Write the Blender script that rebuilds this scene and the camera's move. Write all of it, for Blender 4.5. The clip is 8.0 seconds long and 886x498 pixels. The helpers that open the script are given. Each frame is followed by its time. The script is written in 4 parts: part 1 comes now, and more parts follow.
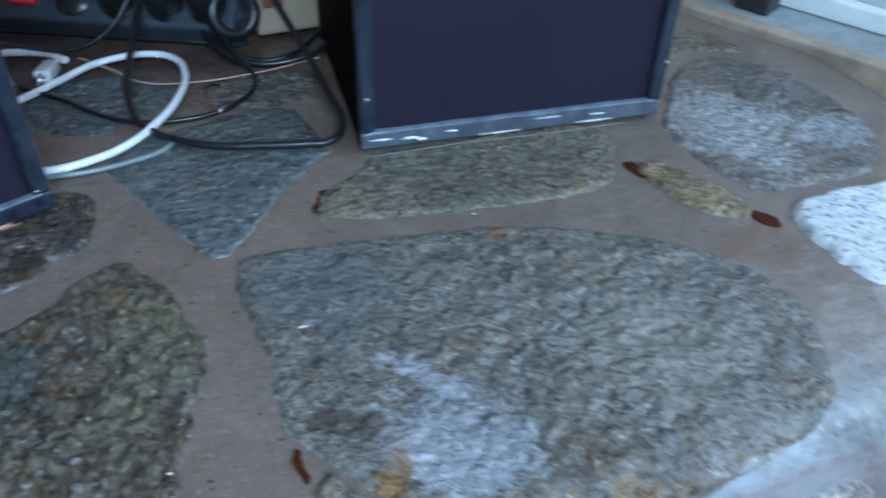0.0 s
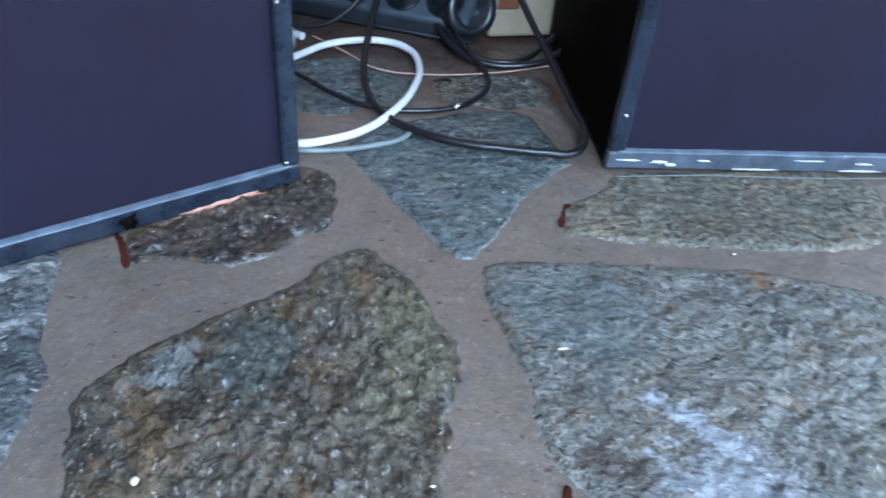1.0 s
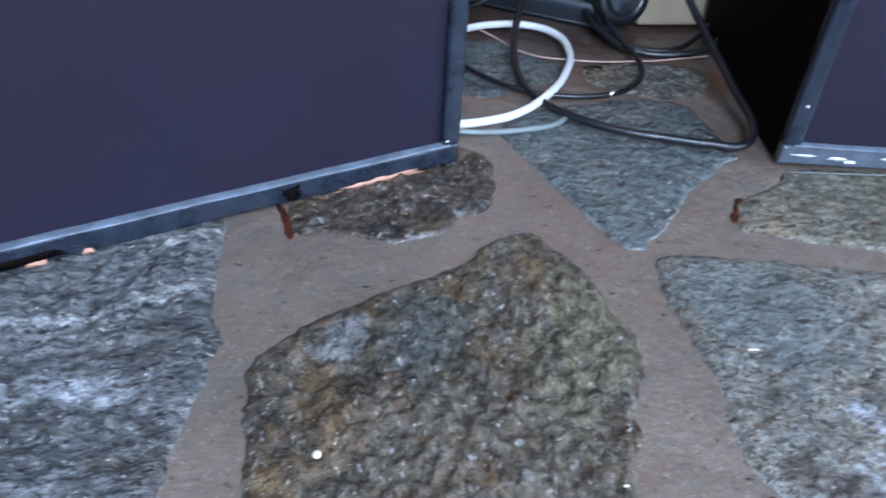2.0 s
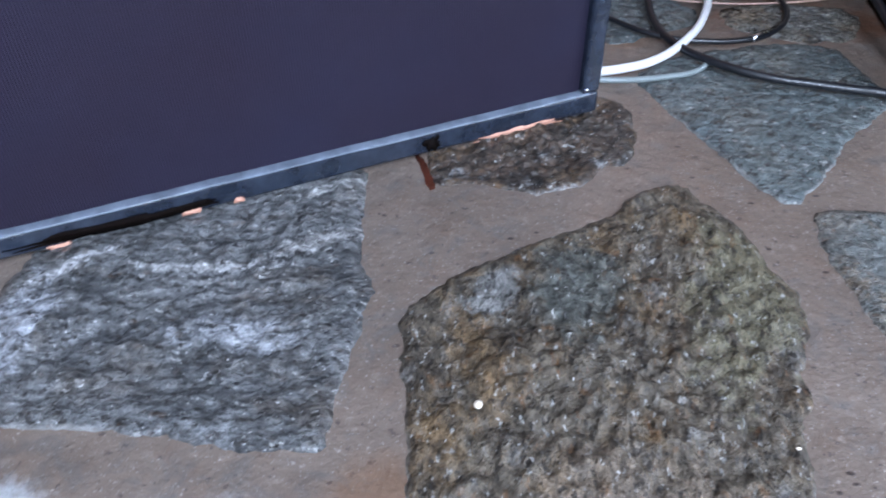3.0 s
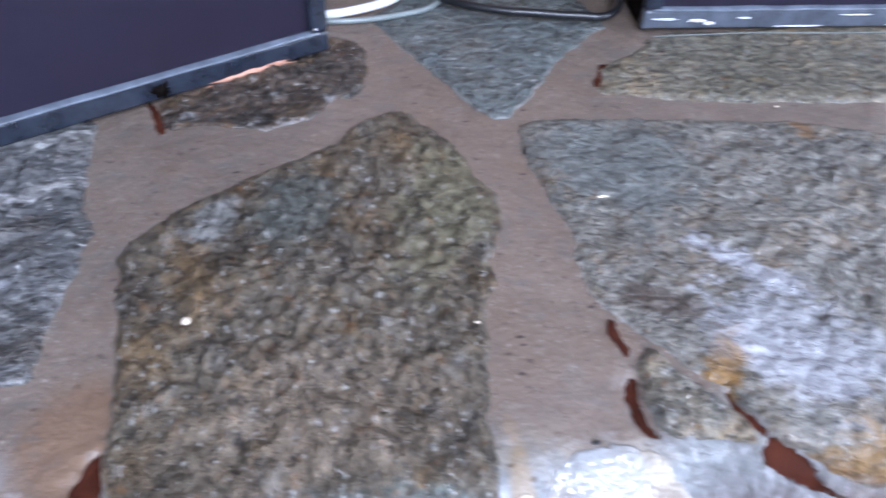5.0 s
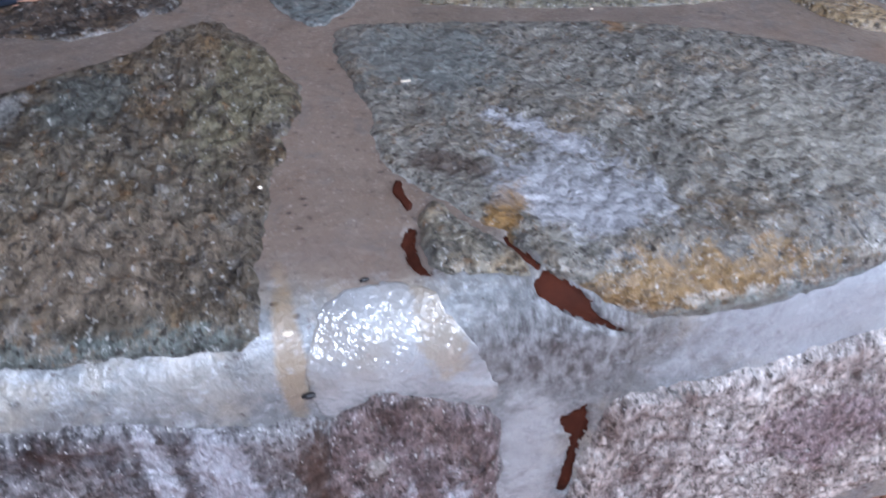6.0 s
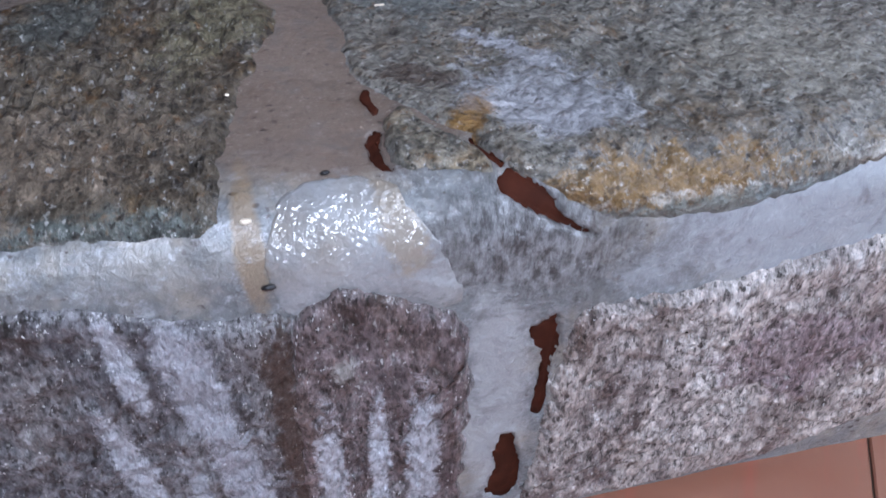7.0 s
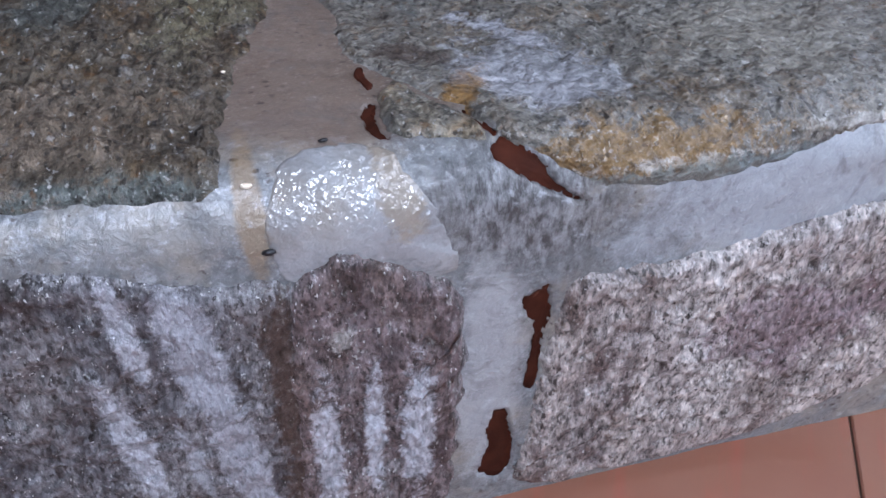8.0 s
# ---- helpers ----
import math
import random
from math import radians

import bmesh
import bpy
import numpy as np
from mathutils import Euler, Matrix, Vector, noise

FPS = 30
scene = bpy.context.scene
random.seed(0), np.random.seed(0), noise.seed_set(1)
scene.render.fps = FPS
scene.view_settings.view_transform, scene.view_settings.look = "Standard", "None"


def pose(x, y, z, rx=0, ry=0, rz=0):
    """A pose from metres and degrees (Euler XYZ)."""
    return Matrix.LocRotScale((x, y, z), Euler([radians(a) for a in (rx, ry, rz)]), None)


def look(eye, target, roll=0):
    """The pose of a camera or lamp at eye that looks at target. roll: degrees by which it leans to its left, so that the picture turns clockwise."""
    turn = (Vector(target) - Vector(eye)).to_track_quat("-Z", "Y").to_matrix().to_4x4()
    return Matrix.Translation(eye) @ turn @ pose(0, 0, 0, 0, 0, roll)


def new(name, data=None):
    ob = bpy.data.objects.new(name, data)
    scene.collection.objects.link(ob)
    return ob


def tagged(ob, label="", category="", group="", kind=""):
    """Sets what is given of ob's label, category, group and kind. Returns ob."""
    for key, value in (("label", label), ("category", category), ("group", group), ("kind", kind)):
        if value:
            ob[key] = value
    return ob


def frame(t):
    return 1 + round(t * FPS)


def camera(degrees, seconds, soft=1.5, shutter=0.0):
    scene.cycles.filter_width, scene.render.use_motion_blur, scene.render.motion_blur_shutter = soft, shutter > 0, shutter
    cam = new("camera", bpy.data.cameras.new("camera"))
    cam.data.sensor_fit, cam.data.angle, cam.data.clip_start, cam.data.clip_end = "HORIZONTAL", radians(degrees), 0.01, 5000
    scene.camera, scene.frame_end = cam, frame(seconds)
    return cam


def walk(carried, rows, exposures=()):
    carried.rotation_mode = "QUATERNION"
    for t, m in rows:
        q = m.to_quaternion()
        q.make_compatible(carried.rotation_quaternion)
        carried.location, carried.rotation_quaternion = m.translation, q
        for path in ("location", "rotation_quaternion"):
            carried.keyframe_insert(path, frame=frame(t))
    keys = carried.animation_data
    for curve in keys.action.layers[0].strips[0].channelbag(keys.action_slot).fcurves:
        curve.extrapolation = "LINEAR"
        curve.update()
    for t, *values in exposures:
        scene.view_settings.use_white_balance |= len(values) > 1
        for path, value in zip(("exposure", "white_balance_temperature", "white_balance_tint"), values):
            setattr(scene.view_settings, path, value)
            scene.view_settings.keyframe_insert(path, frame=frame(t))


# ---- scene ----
cam = camera(60, 8.0, soft=1.5, shutter=0.5)
PATH = [
    (0, (-0.1240, -0.5181, 0.3348), (-0.0104, -0.2289, 0.0828), 1.66),
    (0.5, (-0.1811, -0.4781, 0.3305), (-0.0925, -0.1818, 0.0769), 3.75),
    (1, (-0.2169, -0.4648, 0.3066), (-0.1488, -0.1573, 0.0601), 5.07),
    (1.5, (-0.2469, -0.4558, 0.2874), (-0.1938, -0.1423, 0.0447), 5.91),
    (3, (-0.3054, -0.4447, 0.2767), (-0.3175, -0.1479, 0.0088), -0.52),
    (3.5, (-0.3177, -0.4591, 0.2639), (-0.3319, -0.1706, -0.0128), 1.16),
    (4, (-0.3042, -0.4758, 0.2475), (-0.3140, -0.1914, -0.0337), 2.02),
    (4.5, (-0.2629, -0.4783, 0.2512), (-0.2584, -0.1922, -0.0283), -1.11),
    (5, (-0.2260, -0.4881, 0.2733), (-0.1735, -0.2036, -0.0030), 2.03),
    (5.2, (-0.2029, -0.5039, 0.2590), (-0.1420, -0.2122, -0.0079), 1.60),
    (6.3, (-0.1564, -0.5650, 0.2048), (-0.0710, -0.2766, -0.0589), 3.01),
    (6.5, (-0.1525, -0.5735, 0.1959), (-0.0700, -0.2839, -0.0675), 2.58),
    (7, (-0.1478, -0.5855, 0.1806), (-0.0701, -0.2930, -0.0810), 1.79),
    (7.5, (-0.1488, -0.5982, 0.1656), (-0.0719, -0.3014, -0.0913), 0.46),
    (8, (-0.1606, -0.6039, 0.1666), (-0.0695, -0.3069, -0.0855), 2.43),
]
EXPOSURE = [(0, 0.26, 5650, -6), (0.5, 0.74, 5700, -3), (1, 0.90, 5870, -1), (1.5, 0.88, 6000, 2), (3.5, 0.97, 6700, 10), (4, 0.98, 6700, 10), (5, 0.98, 6800, 15), (6.5, 0.26, 6900, 13), (8, 0.16, 7000, 14)]
walk(cam, [(t, look(eye, target, roll)) for t, eye, target, roll in PATH], EXPOSURE)

# ---------- world, sun, large lights ----------
world = bpy.data.worlds.new("world")
scene.world = world
world.use_nodes = True
wn = world.node_tree
sky = wn.nodes.new("ShaderNodeTexSky")
sky.sky_type, sky.sun_disc = "NISHITA", False
sky.sun_elevation, sky.sun_rotation = radians(38), radians(120)
wn.links.new(sky.outputs[0], wn.nodes["Background"].inputs[0])
wn.nodes["Background"].inputs[1].default_value = 0.12
sun = new("sun", bpy.data.lights.new("sun", "SUN"))
sun.data.energy, sun.data.angle, sun.data.color = 0.6, radians(10), (1, 0.96, 0.9)
sun.matrix_world = look((0, 0, 5), (2.2, 3.4, 0))


def window_lamp(name, eye, target, w, h, watts, colour):
    ob = new(name, bpy.data.lights.new(name, "AREA"))
    ob.data.shape, ob.data.size, ob.data.size_y, ob.data.energy, ob.data.color = "RECTANGLE", w, h, watts, colour
    ob.matrix_world = look(eye, target)
    return ob


window_lamp("window_daylight_south", (-0.16, -1.47, 1.08), (-0.16, 0, 0.3), 0.75, 0.95, 36, (0.60, 0.735, 1.0))
window_lamp("window_daylight_east", (0.78, -0.55, 0.95), (-1, -0.55, 0.75), 1.2, 1.5, 16, (0.60, 0.735, 1.0))


# ---------- materials ----------
class Nodes:
    def __init__(self, name):
        self.m = bpy.data.materials.new(name)
        self.m.use_nodes = True
        self.t = self.m.node_tree
        self.p = self.t.nodes["Principled BSDF"]
        self.co = self.t.nodes.new("ShaderNodeTexCoord").outputs["Object"]

    def put(self, node, **inputs):
        n = self.t.nodes.new(node)
        for k, v in inputs.items():
            self.set(n.inputs[k.replace("_", " ")], v)
        return n

    def set(self, socket, v):
        if isinstance(v, bpy.types.NodeSocket):
            self.t.links.new(v, socket)
        elif isinstance(v, tuple) and socket.type == "RGBA" and len(v) == 3:
            socket.default_value = (*v, 1)
        else:
            socket.default_value = v

    def stretched(self, sx, sy, sz, rot=(0, 0, 0), loc=(0, 0, 0)):
        n = self.put("ShaderNodeMapping", Vector=self.co, Scale=(sx, sy, sz), Rotation=rot, Location=loc)
        return n.outputs[0]

    def noise(self, scale, detail=4.0, rough=0.55, vector=None, distortion=0.0, seed=0.0):
        v = vector or self.co
        if seed:
            v = self.put("ShaderNodeVectorMath", Vector=v).outputs[0]
            v.node.inputs[1].default_value = (seed, seed * 0.7, seed * 1.3)
        n = self.put("ShaderNodeTexNoise", Vector=v, Scale=scale, Detail=detail, Roughness=rough, Distortion=distortion)
        return n.outputs["Fac"]

    def cells(self, scale, vector=None, out="Distance", randomness=1.0):
        return self.put("ShaderNodeTexVoronoi", Vector=vector or self.co, Scale=scale, Randomness=randomness).outputs[out]

    def ramp(self, fac, lo, hi):
        n = self.put("ShaderNodeMapRange", Value=fac)
        n.inputs["From Min"].default_value, n.inputs["From Max"].default_value = lo, hi
        return n.outputs[0]

    def math(self, op, a, b=0.0):
        n = self.t.nodes.new("ShaderNodeMath")
        n.operation = op
        self.set(n.inputs[0], a), self.set(n.inputs[1], b)
        return n.outputs[0]

    def mix(self, fac, a, b):
        n = self.t.nodes.new("ShaderNodeMix")
        n.data_type = "RGBA"
        self.set(n.inputs[0], fac), self.set(n.inputs[6], a), self.set(n.inputs[7], b)
        return n.outputs[2]

    def blotch(self, centre, radii, edge=0.5, scale=60, turn=0.0):
        """A patch with a ragged outline: 1 inside, 0 outside."""
        mv = self.put("ShaderNodeVectorMath", Vector=self.co).outputs[0]
        mv.node.operation = "SUBTRACT"
        mv.node.inputs[1].default_value = centre
        mp = self.put("ShaderNodeMapping", Vector=mv, Rotation=turn if isinstance(turn, tuple) else (0, 0, turn)).outputs[0]
        sc = self.put("ShaderNodeVectorMath", Vector=mp).outputs[0]
        sc.node.operation = "MULTIPLY"
        sc.node.inputs[1].default_value = tuple(1 / r for r in radii)
        ln = self.put("ShaderNodeVectorMath", Vector=sc)
        ln.operation = "LENGTH"
        ragged = self.math("ADD", ln.outputs["Value"], self.math("MULTIPLY", self.math("SUBTRACT", self.noise(scale * 0.45, 8, 0.78, distortion=0.5), 0.5), 4.0 * edge))
        return self.ramp(ragged, 1.05, 0.65)

    def done(self, colour, rough, height=None, strength=0.3, distance=0.002, metallic=0.0, coat=0.0, coat_rough=0.12, sheen=0.0, gloss=None):
        self.set(self.p.inputs["Base Color"], colour)
        self.set(self.p.inputs["Roughness"], rough)
        self.p.inputs["Metallic"].default_value = metallic
        self.p.inputs["Coat Weight"].default_value = coat
        self.p.inputs["Coat Roughness"].default_value = coat_rough
        self.p.inputs["Sheen Weight"].default_value = sheen
        if height is not None:
            b = self.put("ShaderNodeBump", Height=height, Strength=strength, Distance=distance)
            self.t.links.new(b.outputs[0], self.p.inputs["Normal"])
            if gloss is not None:  # the varnish lies smoother than what it covers
                b = self.put("ShaderNodeBump", Height=gloss, Strength=0.7, Distance=0.004)
            self.t.links.new(b.outputs[0], self.p.inputs["Coat Normal"])
        return self.m


def stone_material(name, dark, mid, light, seed, ochre=0.3, white=0.3, grain=1.0, rough=0.42, coat=0.8, patches=(), bump=1.0, contrast=0.95, stretch=(1.0, 1.12, 1.0), turned=None, glints=0.55, veins=0.0):
    """Varnished gneiss: mineral grain, painted white glints, ochre rust, pale quartz; patches: (centre, radii, colour,
    ragged edge, turn).
    """
    n = Nodes(name)
    moved = n.put("ShaderNodeVectorMath", Vector=n.co)
    moved.inputs[1].default_value = (seed * 0.37, seed * 0.51, seed * 0.23)
    v = n.put("ShaderNodeMapping", Vector=moved.outputs[0], Rotation=(0.2, 0.1, 0.5 + seed * 0.3) if turned is None else (0, 0, turned), Scale=stretch).outputs[0]
    stir = n.put("ShaderNodeTexNoise", Vector=v, Scale=110.0 * grain, Detail=3.0)
    push = n.put("ShaderNodeVectorMath", Vector=stir.outputs["Color"])
    push.operation = "SCALE"
    push.inputs["Scale"].default_value = 0.010 / grain
    stirred = n.put("ShaderNodeVectorMath", Vector=push.outputs[0])
    n.t.links.new(v, stirred.inputs[1])
    broad = n.noise(13, 6, 0.62, v)
    lump = n.noise(62 * grain, 6, 0.6, v)
    grit = n.noise(210 * grain, 5, 0.72, v)
    fine = n.noise(640 * grain, 3, 0.7, v)
    knob = n.cells(125 * grain, stirred.outputs[0])
    c = n.mix(n.ramp(lump, 0.38, 0.62), dark, mid)
    c = n.mix(n.ramp(broad, 0.42, 0.66), c, light)
    c = n.mix(n.math("MULTIPLY", n.ramp(n.noise(24, 7, 0.75, v, seed=3.1), 0.50, 0.66), ochre), c, (0.21, 0.12, 0.045))
    c = n.mix(n.math("MULTIPLY", n.ramp(n.noise(40, 8, 0.78, v, seed=7.7), 0.55, 0.70), white), c, (0.46, 0.48, 0.50))
    for centre, radii, colour, edge, turn in patches:
        c = n.mix(n.math("MULTIPLY", n.blotch(centre, radii, edge, max(90, 1.7 / min(radii)), turn), 0.8), c, colour)
    # mineral grain: dark hollows, paler crests, rusty flecks
    k = n.math("ADD", n.math("MULTIPLY", n.ramp(grit, 0.34, 0.64), 1.5), n.math("MULTIPLY", n.ramp(fine, 0.3, 0.7), 0.35))
    k = n.math("ADD", k, n.math("MULTIPLY", n.ramp(knob, 0.75, 0.15), 0.35))
    crystal = n.put("ShaderNodeSeparateColor", Color=n.cells(400 * grain, v, "Color"))
    k = n.math("ADD", k, n.math("MULTIPLY", n.math("SUBTRACT", crystal.outputs[0], 0.5), 0.8))
    k = n.math("MAXIMUM", n.math("ADD", k, 0.02), 0.06)
    grey = n.put("ShaderNodeCombineColor", Red=k, Green=k, Blue=k).outputs[0]
    shade = n.put("ShaderNodeMix")
    shade.data_type, shade.blend_type = "RGBA", "MULTIPLY"
    shade.inputs[0].default_value = contrast
    n.set(shade.inputs[6], c), n.set(shade.inputs[7], grey)
    c = shade.outputs[2]
    c = n.mix(n.math("MULTIPLY", n.ramp(n.noise(270 * grain, 3, 0.6, v, seed=9.0), 0.62, 0.70), 0.6), c, (0.52, 0.52, 0.50))
    c = n.mix(n.math("MULTIPLY", n.ramp(n.noise(240 * grain, 3, 0.6, v, seed=15.0), 0.59, 0.64), 0.8), c, (0.022, 0.018, 0.016))
    c = n.mix(n.math("MULTIPLY", n.ramp(n.noise(170 * grain, 4, 0.6, v, seed=21.0), 0.60, 0.70), ochre), c, (0.22, 0.10, 0.035))
    # tiny white specks painted in for sparkle on the varnish
    c = n.mix(n.math("MULTIPLY", n.ramp(n.noise(430 * grain, 2, 0.5, v, seed=27.0), 0.74 - 0.08 * glints, 0.77 - 0.08 * glints), contrast * glints), c, (0.8, 0.8, 0.8))
    if veins:  # smooth patches, quartz veins among them, hide the grain where they are thickest
        cloudy = n.ramp(n.noise(90, 5, 0.65, v, seed=37.0), 0.2, 0.8)
        for centre, radii, colour, edge, turn in patches:
            k = n.math("MULTIPLY", n.blotch(centre, radii, edge, max(90, 1.7 / min(radii)), turn), n.math("ADD", veins - 0.15, n.math("MULTIPLY", cloudy, 0.3)))
            c = n.mix(k, c, n.mix(cloudy, tuple(q * 0.72 for q in colour), colour))
    rim = n.put("ShaderNodeAttribute")
    rim.attribute_name = "rim"
    crust = n.math("MULTIPLY", n.ramp(n.math("ADD", rim.outputs["Fac"], n.noise(85, 6, 0.7, v, seed=2.5)), 1.22, 1.42), n.math("MULTIPLY", n.ramp(n.noise(17, 4, 0.6, v, seed=31.0), 0.50, 0.66), 0.45))
    c = n.mix(crust, c, (0.46, 0.45, 0.43))
    height = n.math("ADD", n.math("ADD", n.math("MULTIPLY", lump, 1.1), n.math("MULTIPLY", grit, 0.55)), n.math("ADD", n.math("MULTIPLY", fine, 0.22), n.math("MULTIPLY", knob, -0.5)))
    r = n.math("ADD", n.math("MULTIPLY", n.noise(160, 4, 0.6, v, seed=5.0), 0.35), rough - 0.17)
    n.p.inputs["Specular IOR Level"].default_value = 0.3
    varnish = n.math("ADD", n.math("MULTIPLY", lump, 0.8), n.noise(230 * grain, 1, 0.5, v, seed=41.0))
    return n.done(c, r, height, bump, 0.0085, coat=coat * 0.8, coat_rough=0.07, gloss=varnish)


def mortar_material():
    n = Nodes("lacquered_mortar")
    c = n.mix(n.ramp(n.noise(9, 5, 0.6), 0.35, 0.7), (0.126, 0.095, 0.076), (0.176, 0.138, 0.113))
    c = n.mix(n.math("MULTIPLY", n.ramp(n.noise(45, 6, 0.65), 0.5, 0.72), 0.5), c, (0.135, 0.088, 0.062))
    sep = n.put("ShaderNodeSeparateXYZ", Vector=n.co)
    # paler nose mortar, partly the window's reflection put into the colour
    pale_sheen = n.math("ADD", sep.outputs[1], n.math("MULTIPLY", n.math("SUBTRACT", n.noise(22, 5, 0.6), 0.5), 0.11))
    c = n.mix(n.ramp(pale_sheen, -0.303, -0.348), c, n.mix(n.ramp(n.noise(150, 5, 0.7, distortion=0.8), 0.35, 0.68), (0.115, 0.125, 0.130), (0.220, 0.235, 0.245)))
    c = n.mix(n.math("MULTIPLY", n.ramp(n.noise(20, 5, 0.6, seed=4.0), 0.52, 0.62), n.math("MULTIPLY", n.ramp(pale_sheen, -0.30, -0.33), 0.45)), c, (0.34, 0.29, 0.22))
    flecks = n.put("ShaderNodeMapping", Vector=n.co, Rotation=(0, 0, 0.9), Scale=(1.0, 1.9, 1.4)).outputs[0]
    c = n.mix(n.math("MULTIPLY", n.ramp(n.cells(70, flecks), 0.17, 0.10), n.ramp(n.noise(38, 3, 0.6, seed=33.0), 0.50, 0.56)), c, (0.035, 0.025, 0.022))
    c = n.mix(n.math("MULTIPLY", n.ramp(n.noise(210, 3, 0.6, seed=6.0), 0.62, 0.68), 0.8), c, (0.06, 0.045, 0.04))
    c = n.mix(n.math("MULTIPLY", n.ramp(n.noise(120, 5, 0.7, seed=12.0), 0.58, 0.70), 0.35), c, (0.33, 0.29, 0.26))
    c = n.mix(n.math("MULTIPLY", n.ramp(n.noise(600, 2, 0.5), 0.62, 0.75), 0.5), c, (0.45, 0.42, 0.4))
    # among the stains: window glare painted on the left bulge and right nose
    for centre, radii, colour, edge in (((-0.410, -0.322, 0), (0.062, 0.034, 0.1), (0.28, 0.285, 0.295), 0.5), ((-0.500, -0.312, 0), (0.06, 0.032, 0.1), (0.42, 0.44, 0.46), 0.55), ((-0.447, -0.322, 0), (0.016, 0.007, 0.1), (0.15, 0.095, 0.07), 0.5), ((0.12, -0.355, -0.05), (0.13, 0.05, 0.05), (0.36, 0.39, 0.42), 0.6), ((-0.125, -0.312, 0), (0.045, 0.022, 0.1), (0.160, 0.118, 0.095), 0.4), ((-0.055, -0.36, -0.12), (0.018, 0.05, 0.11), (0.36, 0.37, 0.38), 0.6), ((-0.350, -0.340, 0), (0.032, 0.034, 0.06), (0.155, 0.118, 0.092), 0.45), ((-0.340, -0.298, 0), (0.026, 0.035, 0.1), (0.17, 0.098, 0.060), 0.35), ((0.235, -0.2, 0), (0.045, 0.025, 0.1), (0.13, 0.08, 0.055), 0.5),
                                        # rust-brown behind the loudspeakers, deepened by painting in the gap's shade
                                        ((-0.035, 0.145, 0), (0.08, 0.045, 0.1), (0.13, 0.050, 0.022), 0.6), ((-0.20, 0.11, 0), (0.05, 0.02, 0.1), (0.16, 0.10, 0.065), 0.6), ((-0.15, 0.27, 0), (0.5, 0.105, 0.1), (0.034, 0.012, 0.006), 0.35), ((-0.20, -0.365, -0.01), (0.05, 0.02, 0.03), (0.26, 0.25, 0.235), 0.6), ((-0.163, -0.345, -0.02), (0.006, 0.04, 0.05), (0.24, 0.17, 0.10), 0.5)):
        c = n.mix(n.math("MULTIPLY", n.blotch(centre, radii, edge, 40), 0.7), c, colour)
    fibre = n.noise(125, 6, 0.7, n.put("ShaderNodeMapping", Vector=n.co, Rotation=(0, 0, 0.45), Scale=(2.1, 0.65, 0.85)).outputs[0], seed=19.0)
    brushed = n.blotch((-0.045, -0.352, -0.03), (0.05, 0.04, 0.042), 0.8, 60)
    c = n.mix(n.math("MULTIPLY", brushed, 0.85), c, n.mix(n.ramp(fibre, 0.40, 0.60), (0.045, 0.042, 0.043), (0.27, 0.28, 0.29)))
    c = n.mix(n.math("MULTIPLY", n.ramp(n.noise(55, 6, 0.7, seed=51.0, distortion=0.6), 0.52, 0.64), 0.5), c, (0.10, 0.098, 0.095))
    c = n.mix(n.math("MULTIPLY", n.ramp(n.noise(95, 6, 0.75, seed=57.0), 0.56, 0.68), n.math("MULTIPLY", n.ramp(pale_sheen, -0.30, -0.34), 0.6)), c, (0.44, 0.47, 0.50))
    nose_grit = n.math("MULTIPLY", n.noise(170, 5, 0.68, distortion=0.7), n.math("ADD", 0.18, n.math("MULTIPLY", n.ramp(pale_sheen, -0.30, -0.34), 0.35)))
    h = n.math("ADD", n.math("ADD", n.noise(45, 5, 0.6), nose_grit), n.math("MULTIPLY", n.noise(380, 3, 0.6), 0.16))
    r = n.math("ADD", n.math("MULTIPLY", n.noise(30, 4, 0.6), 0.3), 0.18)
    return n.done(c, r, n.math("ADD", h, n.math("MULTIPLY", brushed, fibre)), 0.6, 0.004, coat=0.32, coat_rough=0.14, gloss=n.math("ADD", n.noise(45, 2, 0.5), n.math("MULTIPLY", n.noise(190, 1, 0.5), 0.35)))


